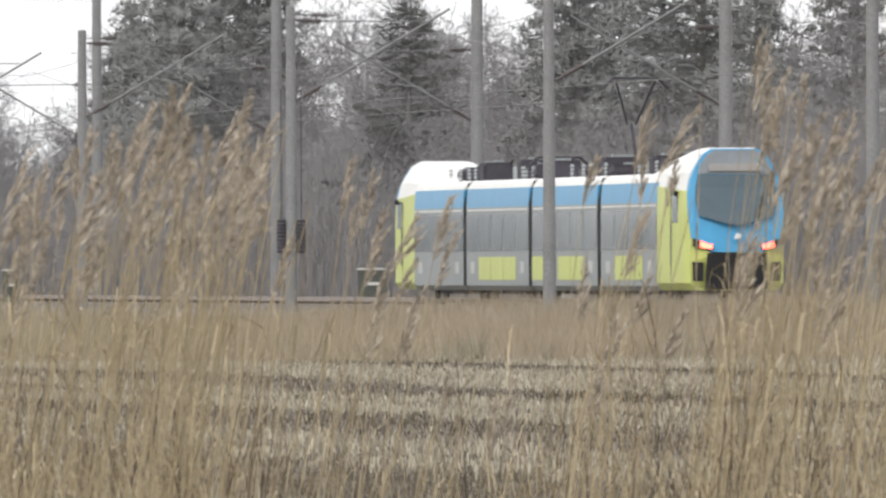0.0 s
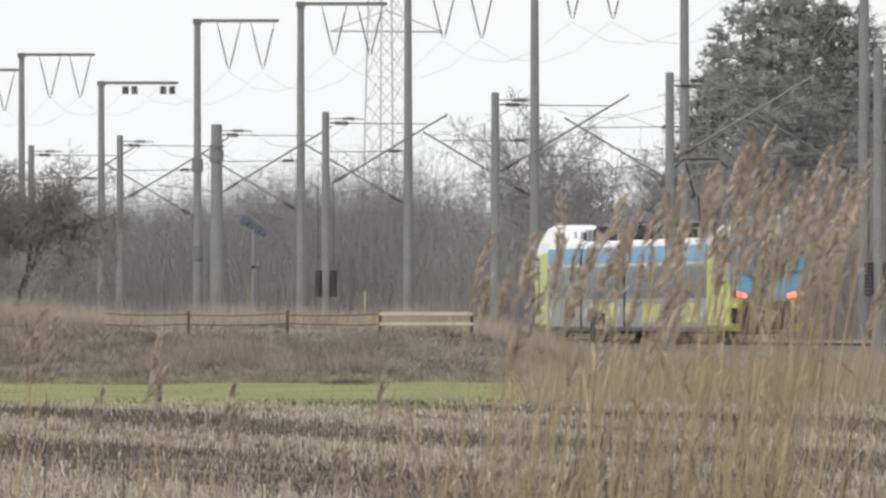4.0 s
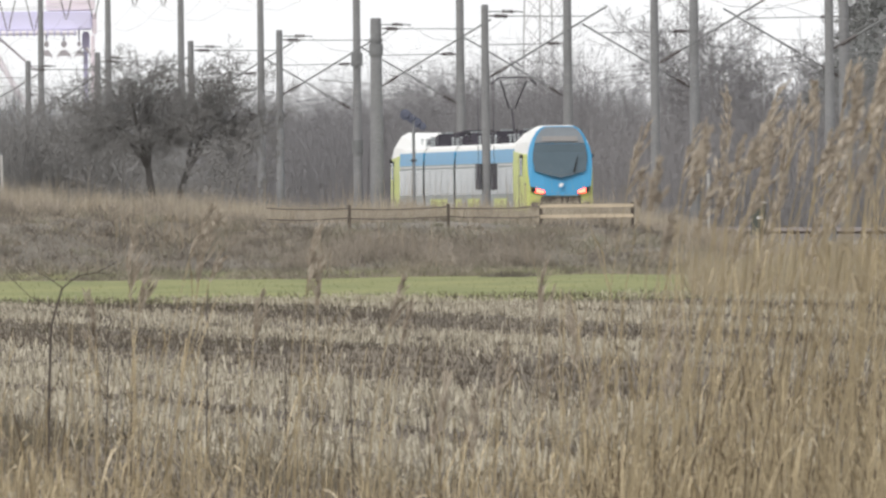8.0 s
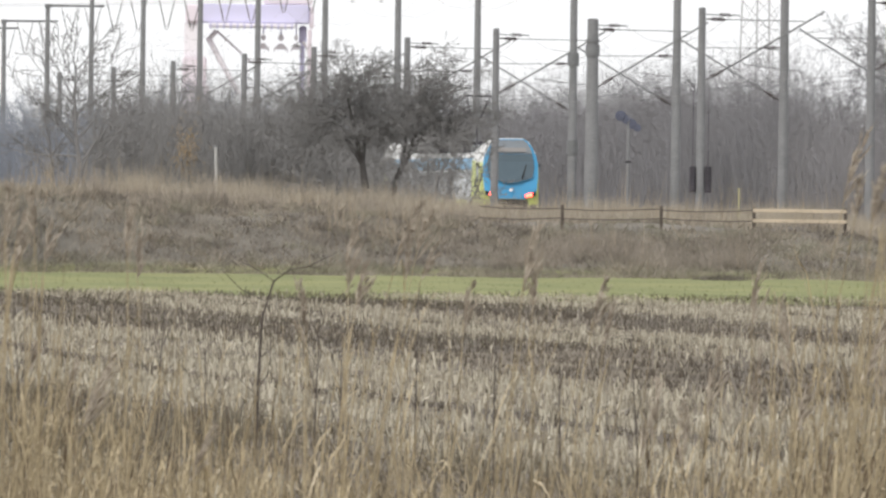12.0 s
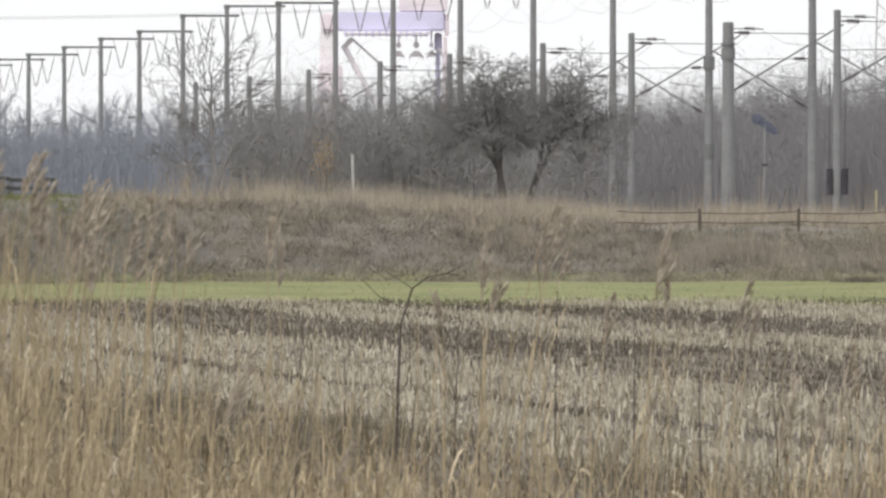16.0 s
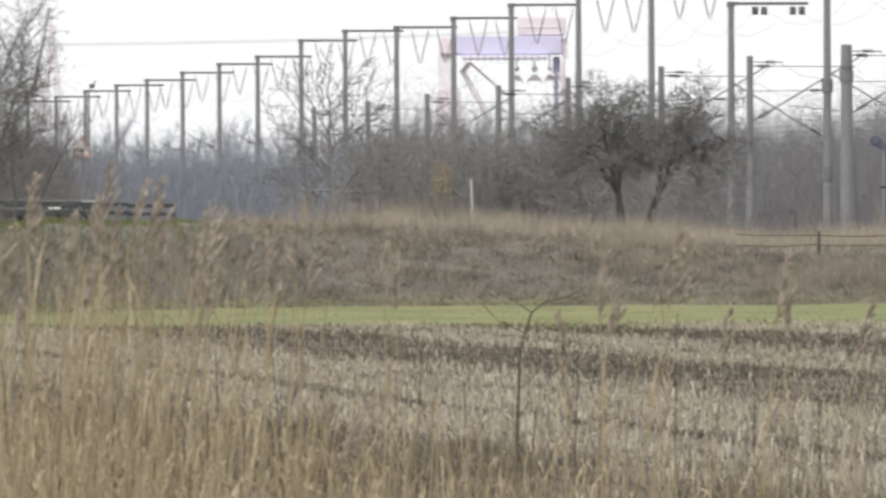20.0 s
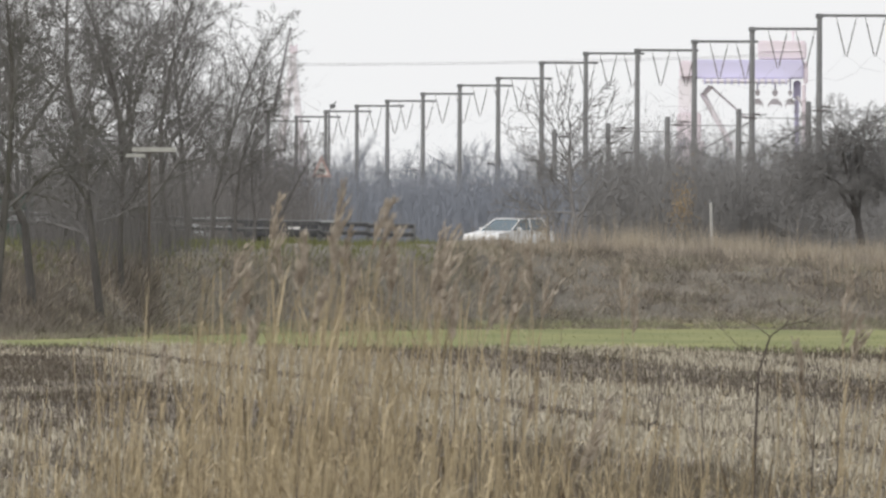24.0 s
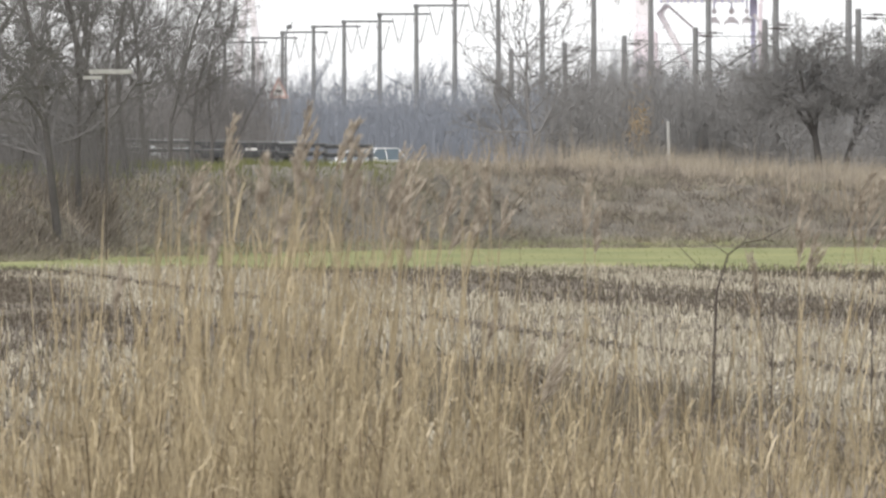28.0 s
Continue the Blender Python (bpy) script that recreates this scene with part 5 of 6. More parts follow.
def build_tall_reeds():
    """Single reeds that stand out above the beds."""
    rnd = random.Random(31)
    out = []
    for i, (u, v) in enumerate(TALL_REEDS + NEAR_REEDS):
        d = rnd.uniform(94, 104) if i < len(TALL_REEDS) else rnd.uniform(62, 72)
        c = at(u, d)
        c.z = ground_z(c.x, c.y)
        lean = Vector((rnd.gauss(0.15 if u > 800 else 0.08, 0.07), rnd.gauss(0, 0.05), 0))
        h = (height(v, d) - c.z) * 0.95
        c.x -= lean.x * h
        t = empty("tall_reed", Matrix.Translation(c), "single tall dry reed with a feathery brown plume", "reed", "tall reeds")
        for k in range(2):
            sv, sf, pv, pf = [], [], [], []
            reed_mesh(rnd, sv, sf, pv, pf, Vector((k * 0.05, 0, -0.05)), h * (1 - 0.07 * k), lean, rnd.uniform(0.22, 0.33) * (1 - 0.2 * k) * d / 100)
            raw("stem", sv, sf, REED, t)
            raw("plume", pv, pf, PLUME, t, "feathery brown seed plume")
        out.append(t)
    return out


def build_reeds():
    rnd = random.Random(77)
    out = []
    for u, half, n, d0, d1, lo, hi, share in REED_PATCHES:
        c = at(u, (d0 + d1) / 2)
        c.z = ground_z(c.x, c.y)
        t = new("reed_bed")
        t.matrix_world = Matrix.Translation(c)
        tall = "tall" if hi > 1.9 else "short"
        tagged(t, tall + " dry tan reeds with feathery plumes swaying in the wind", "reeds", "reed beds", "stuff")
        v, f, pv, pf = [], [], [], []
        for k in range(int(n * (0.6 if 600 < u < 1000 else 0.72 if u > 500 else 0.95))):
            p = at(u + rnd.uniform(-half, half) * 1.15, rnd.uniform(d0, d1)) - c
            p.z = -0.05
            h = (lo + (hi - lo) * rnd.random()) * 0.93
            reed_mesh(rnd, v, f, pv, pf, p, h, Vector((rnd.gauss(0.13 if u > 800 else 0.06, 0.075), rnd.gauss(0, 0.05), 0)), rnd.uniform(0.22, 0.40) if rnd.random() < share * (0.34 if u > 0 else 0.045) else 0)
        # short undergrowth of the same bed
        for k in range(int(n * ((0.75 if u > 600 else 1.0) if hi > 1.45 else 0.7))):
            p = at(u + rnd.uniform(-half, half) * 1.2, rnd.uniform(d0, d1)) - c
            p.z = -0.05
            reed_mesh(rnd, v, f, pv, pf, p, rnd.uniform(0.18, 0.55) * hi, Vector((rnd.gauss(0.04, 0.2), rnd.gauss(0, 0.1), 0)), 0)
        # broken stalks lying over the others
        for k in range(int(n * 0.16)):
            p = at(u + rnd.uniform(-half, half) * 1.2, rnd.uniform(d0, d1)) - c
            p.z = -0.05
            reed_mesh(rnd, v, f, pv, pf, p, rnd.uniform(0.3, 0.8), Vector((rnd.choice((-1, 1)) * rnd.uniform(0.4, 1.1), rnd.gauss(0, 0.2), 0)), 0)
        raw("stems", v, f, REED, t)
        dv, df = [], []
        for k in range(int(n * (0.4 if u > 600 else 0.22))):
            p = at(u + rnd.uniform(-half, half) * 1.2, rnd.uniform(d0, d1)) - c
            p.z = -0.05
            reed_mesh(rnd, dv, df, pv, pf, p, rnd.uniform(0.25, 0.6) * hi, Vector((rnd.gauss(0.05, 0.16), rnd.gauss(0, 0.1), 0)), 0)
        lv, lf = [], []
        for k in range(int(n * 0.16)):
            p = at(u + rnd.uniform(-half, half) * 1.2, rnd.uniform(d0, d1)) - c
            p.z = rnd.uniform(0.02, 0.35) * hi
            a, ln = rnd.random() * math.tau, rnd.uniform(0.15, 0.4)
            away, wide = Vector((math.cos(a), math.sin(a), 0)), rnd.uniform(0.003, 0.0065)
            side, droop = Vector((-away.y, away.x, 0.5)).normalized(), rnd.uniform(0.2, 1.6)
            b = len(lv)
            for q in range(6):
                t5 = q / 5
                m = p + away * (ln * 0.7 * t5) + Vector((0, 0, ln * (t5 - droop * t5 * t5)))
                w = wide * math.sin(math.pi * (0.12 + 0.86 * t5))
                lv += [m - side * w, m + side * w]
                if q:
                    lf.append((b + 2 * q - 2, b + 2 * q - 1, b + 2 * q + 1, b + 2 * q))
        raw("dead_leaves", lv, lf, PALELEAF, t, "bleached bent leaves")
        raw("old_stalks", dv, df, OLDREED, t, "dark brown rotting stalks")
        if pv:
            raw("plumes", pv, pf, PLUME, t, "feathery brown seed plumes")
        out.append(t)
    return out


reed_beds = build_reeds() + build_tall_reeds()


def build_sapling():
    t = empty("sapling", Matrix.Translation(at(-376, 140, ground_z(*at(-376, 140).xy))), "thin dark leafless sapling bent to one side", "sapling")
    k = 140 / UNIT
    tw = Twigs()
    P = lambda u, v: Vector(((u + 376) * k, 0, EYE.z - (v - LEVEL) * k - t.location.z))
    tw.tube([P(-380, 560), P(-380, 380), P(-376, 250), P(-372, 160), P(-352, 95)], [0.012, 0.010, 0.009, 0.0075, 0.0065], 5)
    tw.tube([P(-352, 95), P(-325, 75), P(-290, 68), P(-240, 42)], [0.0065, 0.0055, 0.004, 0.002], 4)
    tw.mesh("stem", STALK, t)
    tw = Twigs()
    for pts in (((-352, 95), (-380, 75), (-410, 62)), ((-368, 130), (-410, 110), (-450, 70)), ((-325, 75), (-312, 50)), ((-290, 68), (-270, 72), (-262, 62)), ((-374, 230), (-345, 205), (-330, 165)), ((-376, 300), (-410, 270), (-425, 235)), ((-376, 280), (-352, 250))):
        tw.tube([P(*q) for q in pts], [0.004, 0.0032, 0.0018][:len(pts)] if len(pts) == 3 else [0.0035, 0.0018], 3)
        tw.mesh("twig", STALK, t)
        tw = Twigs()
    # thin dark weed stalks
    rnd = random.Random(4)
    proto = empty("weed_stalk", Matrix(), "thin dark dry weed stalk", "weed", "weed stalks")
    w = Twigs()
    w.tube([Vector((0, 0, -0.05)), Vector((0.02, 0, 0.6)), Vector((0.07, 0, 1.25))], [0.006, 0.005, 0.002], 4)
    for j in range(5):
        z = 0.5 + 0.14 * j
        w.tube([Vector((0.03, 0, z)), Vector((0.03 + rnd.uniform(-0.12, 0.12), 0.03, z + 0.14))], [0.0028, 0.0012], 3)
    w.mesh("stalk", STALK, proto)
    for u, sc in ((-560, 1.0), (-470, 0.85), (-790, 1.0), (-280, 1.0), (-235, 0.95), (-100, 1.05), (40, 0.95), (160, 0.9), (-905, 1.0), (-640, 0.7), (300, 0.9), (430, 0.8), (1210, 1.1), (1460, 1.0), (1690, 1.0), (-1040, 0.9)):
        p = at(u, rnd.uniform(112, 135))
        stand(proto, p.x, p.y, sc * 0.95, rnd.random() * 6)
    drop_proto(proto)


build_sapling()

# ---- fences, signs, far things ----
def build_fence():
    d = 588.5
    f = empty("wooden_fence", Matrix.Translation(at(330, d, 0)), "weathered wooden fence on the bank with two pale planks", "fence")
    o = f.location
    posts = (157, 332, 496, 658)
    rnd = random.Random(14)
    for u in posts:
        p = at(u, d)
        z = ground_z(p.x, p.y)
        h = height(-47, d)
        part("post", box(bm_new(), p.x - o.x, p.y - o.y, (z - 0.2 + h) / 2, 0.085, 0.085, h - z + 0.2, 0.012), WOOD, f)
    for a, b in zip((10,) + posts, posts):
        pa, pb = at(a, d - 0.1) - o, at(b, d - 0.1) - o
        for v in (-41, -23):
            if b == 658:
                q = (pa + pb) / 2
                part("plank", box(bm_new(), q.x, q.y - 0.1, height(v, d), abs(pb.x - pa.x) + 0.06, 0.04, 0.09, 0.008), PLANK, f, "pale fresh plank")
            else:
                tw = Twigs()
                pa.z, pb.z = height(v + rnd.uniform(-2, 2), d), height(v + rnd.uniform(-2, 2), d)
                tw.tube([pa.lerp(pb, k / 4) - Vector((0, 0, 0.05 * (k / 4) * (1 - k / 4) * 4 * rnd.uniform(0.6, 1))) for k in range(5)], [0.015] * 5, 6)
                tw.mesh("rail", WOOD, f)


def build_guard_rail():
    g = empty("guard_rail", Matrix.Translation(at(-1200, 682, 0)), "grey steel guard rail beside the road ramp", "guard rail")
    o = g.location
    posts = (-1804, -1733, -1662, -1591, -1520, -1449, -1378, -1307, -1229, -1149, -1064, -984)
    for u in posts:
        p = at(u, 682)
        z = ground_z(p.x, p.y)
        h = height(-114 + (u + 1440) * 0.03, 682)
        part("post", box(bm_new(), p.x - o.x, p.y - o.y, (z - 0.2 + h) / 2, 0.14, 0.12, h - z + 0.2, 0.01), STEEL, g)
    for v in (-109, -94):
        for a, b in zip(posts, posts[1:]):
            pa, pb = at(a, 681.8) - o, at(b, 681.8) - o
            q = (pa + pb) / 2
            z = height(v + ((a + b) / 2 + 1440) * 0.03, 682)
            # Shade and highlight by colour: dark beam side, paler strip on top.
            bm = box(bm_new(), q.x, q.y - 0.1, z, abs(pb.x - pa.x) + 0.02, 0.05, 0.11, 0.01)
            beam = part("beam", bm, GUARD_SHADE, g)
            part("top_edge", box(bm_new(), q.x, q.y - 0.11, z + 0.065, abs(pb.x - pa.x) + 0.02, 0.09, 0.03 if b > -1229 else 0.05), STEEL if b > -1300 else PALESTEEL, beam, "paler strip painted as the highlight on the upper edge")


GUARD_SHADE = mat("shaded_side_steel", (0.06, 0.062, 0.066), 0.5, 0.2, vary=0.3, scale=1)
PALESTEEL = mat("pale_galvanised_steel", (0.40, 0.42, 0.43), 0.5, vary=0.15, scale=1)
SIGNWHITE = mat("sign_white", (0.75, 0.74, 0.72), 0.5, vary=0.08)
# Red washed out in the paint to stand for haze.
SIGNRED = mat("hazed_red", (0.58, 0.38, 0.35), 0.5, vary=0.1)
STONE = mat("grey_white_stone", (0.44, 0.435, 0.42), 0.9, vary=0.2, scale=6)
SIGNALBLUE = mat("signal_blue_grey", (0.12, 0.13, 0.18), 0.7, vary=0.2)
YELLOW = mat("yellow_marker", (0.46, 0.42, 0.24), 0.6, vary=0.15)
BLACKP = mat("sign_black", (0.03, 0.03, 0.03), 0.6)


def flat_poly(pts, y, thick=0.02):
    bm = bm_new()
    f = bm.faces.new([bm.verts.new((x, y, z)) for x, z in pts])
    r = bmesh.ops.extrude_face_region(bm, geom=[f])
    bmesh.ops.translate(bm, vec=(0, thick, 0), verts=[q for q in r["geom"] if isinstance(q, bmesh.types.BMVert)])
    bmesh.ops.recalc_face_normals(bm, faces=bm.faces)
    return bm


def build_signs():
    d = 800
    p = at(-1147, d)
    s = empty("warning_sign", Matrix.Translation((p.x, p.y, ground_z(p.x, p.y))), "red bordered triangular level crossing warning sign", "road sign")
    zt, zb = height(-222, d) - s.location.z, height(-183, d) - s.location.z
    part("post", rod(bm_new(), (0, 0.05, -0.2), (0, 0.05, zt - 0.2), 0.025, sides=8), STEEL, s)
    w = 0.36
    part("border", flat_poly([(-w, zb), (w, zb), (0, zt)], 0.0), SIGNRED, s, "red border")
    part("field", flat_poly([(-w * 0.66, zb + 0.09), (w * 0.66, zb + 0.09), (0, zt - 0.2)], -0.012, 0.01), SIGNWHITE, s, "white field")
    bm = box(bm_new(), 0, -0.02, zb + 0.24, 0.22, 0.01, 0.05)
    for x in (-0.08, 0, 0.08):
        box(bm, x, -0.02, zb + 0.22, 0.035, 0.01, 0.2)
    part("gate_symbol", bm, BLACKP, s)
    d = 494
    p = at(-1452, d)
    s = empty("direction_sign", Matrix.Translation((p.x, p.y, ground_z(p.x, p.y))), "white direction sign board among the trees", "road sign")
    z = height(-229, d) - s.location.z
    part("post", rod(bm_new(), (0, 0.06, -0.2), (0, 0.06, z + 0.1), 0.02, sides=8), WOOD, s)
    part("board", box(bm_new(), 0.1, 0, z + 0.02, 0.95, 0.03, 0.10, 0.01), STONE, s)
    part("board", box(bm_new(), -0.3, 0, z - 0.11, 0.42, 0.03, 0.075, 0.01), STONE, s)
    # marker posts on the bank and beside the track
    for u, v0, v1, d, r, c, lab in ((-458, -141, -85, 640, 0.042, STONE, "leaning white marker post in the grass"), (793, -96, -30, 760, 0.05, STONE, "white kilometre post beside the track"), (469, -80, -50, 610, 0.024, YELLOW, "small yellow hydrant marker post")):
        p = at(u, d)
        z0 = ground_z(p.x, p.y)
        m = empty("marker_post", Matrix.Translation((p.x, p.y, z0)), lab, "post")
        part("post", rod(bm_new(), (0.05 if u == -458 else 0, 0, -0.3), (0, 0, height(v0, d) - z0), r, r, 8), c, m)
        part("cap", rod(bm_new(), (0, 0, height(v0, d) - z0), (0, 0, height(v0, d) - z0 + 0.05), r * 1.15, r * 0.5, 8), STEEL, m)
    # trackside cabinets
    for u, d, w in ((881, 840, 0.55), (1522, 850, 1.1)):
        p = at(u, d)
        z0 = ground_z(p.x, p.y)
        m = empty("trackside_cabinet", Matrix.Translation((p.x, p.y, z0)), "dark green trackside cabinet with a pale lid", "cabinet", "trackside cabinets")
        hh = height(-42, d) - z0
        part("body", box(bm_new(), 0, 0, hh / 2 - 0.1, w, 0.4, hh + 0.2, 0.02), mat("cabinet_green", (0.085, 0.095, 0.085), 0.7), m)
        part("lid", box(bm_new(), 0, 0, hh + 0.03, w + 0.08, 0.48, 0.06, 0.02), SIGNWHITE, m)
        part("label_plate", box(bm_new(), 0.05, -0.205, hh * 0.6, w * 0.45, 0.01, 0.1), SIGNWHITE, m)
    d = 800
    p = at(1853, d)
    z0 = ground_z(p.x, p.y)
    m = empty("relay_hut", Matrix.Translation((p.x, p.y, z0)), "small pale grey trackside hut with a flat roof", "hut")
    hh = height(-104, d) - z0
    part("wall", box(bm_new(), 0, 0, hh / 2 - 0.1, 1.0, 0.8, hh + 0.2, 0.02), STONE, m)
    part("roof", box(bm_new(), 0, 0, hh + 0.1, 1.3, 1.1, 0.2, 0.03), STEEL, m, "overhanging dark roof slab")
    part("door", box(bm_new(), 0.18, -0.41, hh / 2, 0.4, 0.03, hh * 0.8, 0.01), PALESTEEL, m)
    p = at(1797, d)
    z0 = ground_z(p.x, p.y)
    m = empty("trackside_cabinet", Matrix.Translation((p.x, p.y, z0)), "dark trackside cabinet with a pale grey door", "cabinet", "trackside cabinets")
    hh = height(-66, d) - z0
    part("body", box(bm_new(), 0, 0, hh / 2 - 0.1, 0.62, 0.4, hh + 0.2, 0.02), bpy.data.materials["cabinet_green"], m)
    part("lid", box(bm_new(), 0, 0, hh + 0.03, 0.7, 0.48, 0.06, 0.02), STEEL, m)
    part("door", box(bm_new(), 0.1, -0.205, hh * 0.6, 0.3, 0.02, hh * 0.7, 0.01), PALESTEEL, m, "pale grey door")
    # railway signal
    e = 74.5
    s0 = abeam(272, e)
    p = line(s0, e)
    z0 = ground_z(p.x, p.y)
    m = empty("railway_signal", Matrix.Translation((p.x, p.y, z0)) @ Matrix.Rotation(-TRACK, 4, "Z"), "dark railway light signal on a grey post", "signal")
    zt = height(-205, s0) - z0
    part("post", rod(bm_new(), (0, 0, -0.2), (0, 0, zt), 0.07, sides=10), CONCRETE, m)
    part("bracket", box(bm_new(), 0, 0, zt - 1.95, 0.25, 0.2, 0.08), DARK, m)
    for x, z, r in ((-0.34, 0.02, 0.24), (-0.08, -0.14, 0.2), (0.14, -0.32, 0.22), (0.38, -0.48, 0.17)):
        bm = rod(bm_new(), (x, -0.05, zt + z), (x, 0.04, zt + z), r, r, 16)
        rod(bm, (x, -0.1, zt + z), (x, -0.05, zt + z), r * 0.55, r * 0.6, 12)
        part("signal_head", bm, SIGNALBLUE, m, "round dark signal head")


def lattice(name, bearing, d, base_w, top_w, top_v, label, arms=(), taper=1.0):
    p = at(bearing, d)
    m = empty(name, Matrix.Translation((p.x, p.y, 0)) @ Matrix.Rotation(0.5, 4, "Z"), label, "pylon", "pylons")
    h = height(top_v, d)
    n = 12
    r = 0.00006 * d * 0.55
    ws = [base_w + (top_w - base_w) * (i / n) ** taper for i in range(n + 1)]
    zs = [h * i / n for i in range(n + 1)]
    cor = ((-1, -1), (1, -1), (1, 1), (-1, 1))
    for cx, cy in cor:
        leg = Twigs()
        leg.tube([Vector((cx * w / 2, cy * w / 2, z)) for w, z in zip(ws, zs)], [r * 1.3] * (n + 1), 4)
        leg.mesh("leg", PYLON, m)
    for k in range(4):
        a, b = cor[k], cor[(k + 1) % 4]
        bm = bm_new()
        for i in range(n):
            rod(bm, (a[0] * ws[i] / 2, a[1] * ws[i] / 2, zs[i]), (b[0] * ws[i + 1] / 2, b[1] * ws[i + 1] / 2, zs[i + 1]), r * 0.6, sides=3)
            rod(bm, (b[0] * ws[i] / 2, b[1] * ws[i] / 2, zs[i]), (a[0] * ws[i + 1] / 2, a[1] * ws[i + 1] / 2, zs[i + 1]), r * 0.6, sides=3)
        tagged(part("bracing", bm, PYLON, m), kind="stuff")
    for q, half in arms:
        bm = bm_new()
        rod(bm, (-half, 0, h * q), (half, 0, h * q), r * 1.4, sides=4)
        for sx in (-1, 1):
            rod(bm, (sx * half, 0, h * q), (0, 0, h * (q + 0.06)), r, sides=4)
        part("cross_arm", bm, PYLON, m)
    return m


# Far steel and crane paints are whitened: haze is part of each colour.
PYLON = mat("hazed_lattice_steel", (0.62, 0.62, 0.64), 0.7, 0.1, vary=0.1)
CRANE_BLUE = mat("hazed_blue_paint", (0.66, 0.64, 0.83), 0.7, vary=0.08, scale=0.05)
CRANE_RED = mat("hazed_rose_paint", (0.84, 0.765, 0.82), 0.7, vary=0.08, scale=0.05)
CRANE_PALE = mat("hazed_pale_paint", (0.90, 0.87, 0.91), 0.7, vary=0.06, scale=0.05)


def build_far():
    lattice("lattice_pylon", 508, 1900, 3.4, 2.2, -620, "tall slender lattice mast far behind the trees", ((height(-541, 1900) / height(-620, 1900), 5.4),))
    jib_crane()
    # line across the sky to the distant pylon
    for z0, z1 in ((-389, -404), (-386, -401)):
        cu = bpy.data.curves.new("power_line", "CURVE")
        cu.dimensions, cu.bevel_depth, cu.bevel_resolution = "3D", 0.035, 0
        sp = cu.splines.new("POLY")
        sp.points.add(12)
        for i, q in enumerate(sp.points):
            t = i / 12
            u = -1850 + 1500 * t
            q.co = (*at(u, 2900, height(z0 + (z1 - z0) * t + 12 * 4 * t * (1 - t), 2900)), 1)
        cu.materials.append(PYLON)
        tagged(new("power_line", cu), "thin power line across the sky", "wire", "power lines")
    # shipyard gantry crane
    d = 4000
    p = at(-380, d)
    c = empty("gantry_crane", Matrix.Translation((p.x, p.y, 0)), "huge blue and rose shipyard gantry crane, haze put into its pale paint", "crane")
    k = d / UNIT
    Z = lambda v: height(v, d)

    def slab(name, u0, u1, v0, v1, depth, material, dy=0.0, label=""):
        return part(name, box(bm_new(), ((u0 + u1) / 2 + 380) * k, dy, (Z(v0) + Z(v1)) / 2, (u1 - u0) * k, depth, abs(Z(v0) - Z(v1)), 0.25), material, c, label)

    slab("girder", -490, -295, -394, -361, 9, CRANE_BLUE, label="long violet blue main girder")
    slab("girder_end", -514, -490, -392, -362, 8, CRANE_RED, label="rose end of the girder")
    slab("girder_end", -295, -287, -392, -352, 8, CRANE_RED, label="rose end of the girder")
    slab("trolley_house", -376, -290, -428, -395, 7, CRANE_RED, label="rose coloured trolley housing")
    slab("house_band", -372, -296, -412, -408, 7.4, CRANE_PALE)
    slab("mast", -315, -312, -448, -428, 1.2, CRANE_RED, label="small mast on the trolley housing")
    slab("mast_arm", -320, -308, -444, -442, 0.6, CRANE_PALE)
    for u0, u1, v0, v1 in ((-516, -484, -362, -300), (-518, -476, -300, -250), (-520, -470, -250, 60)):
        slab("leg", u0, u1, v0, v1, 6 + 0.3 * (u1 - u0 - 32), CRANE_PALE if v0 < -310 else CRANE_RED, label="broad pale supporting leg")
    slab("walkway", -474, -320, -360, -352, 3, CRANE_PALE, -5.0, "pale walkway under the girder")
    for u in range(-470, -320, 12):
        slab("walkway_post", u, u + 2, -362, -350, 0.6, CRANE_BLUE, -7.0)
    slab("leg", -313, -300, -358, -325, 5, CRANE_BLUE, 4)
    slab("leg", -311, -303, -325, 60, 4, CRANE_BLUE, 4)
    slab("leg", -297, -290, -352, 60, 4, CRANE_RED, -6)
    # Braces and hoist blocks get the palest paint to offset the girder's shadow.
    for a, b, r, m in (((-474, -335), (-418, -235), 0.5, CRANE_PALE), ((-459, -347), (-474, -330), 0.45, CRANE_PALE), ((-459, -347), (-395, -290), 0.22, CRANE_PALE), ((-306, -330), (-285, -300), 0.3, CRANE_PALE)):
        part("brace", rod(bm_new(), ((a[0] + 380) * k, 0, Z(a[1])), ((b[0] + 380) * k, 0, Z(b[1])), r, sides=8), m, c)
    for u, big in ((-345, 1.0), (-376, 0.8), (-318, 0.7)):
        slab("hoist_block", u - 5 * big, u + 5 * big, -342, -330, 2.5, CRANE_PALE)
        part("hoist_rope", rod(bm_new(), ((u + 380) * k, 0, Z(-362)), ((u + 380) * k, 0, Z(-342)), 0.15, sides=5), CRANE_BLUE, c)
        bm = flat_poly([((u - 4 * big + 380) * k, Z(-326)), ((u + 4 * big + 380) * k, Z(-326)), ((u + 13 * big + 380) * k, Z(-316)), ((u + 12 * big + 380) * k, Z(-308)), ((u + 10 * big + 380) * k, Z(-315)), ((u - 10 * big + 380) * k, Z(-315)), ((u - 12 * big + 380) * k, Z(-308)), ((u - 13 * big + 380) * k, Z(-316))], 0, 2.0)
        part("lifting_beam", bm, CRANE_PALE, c)


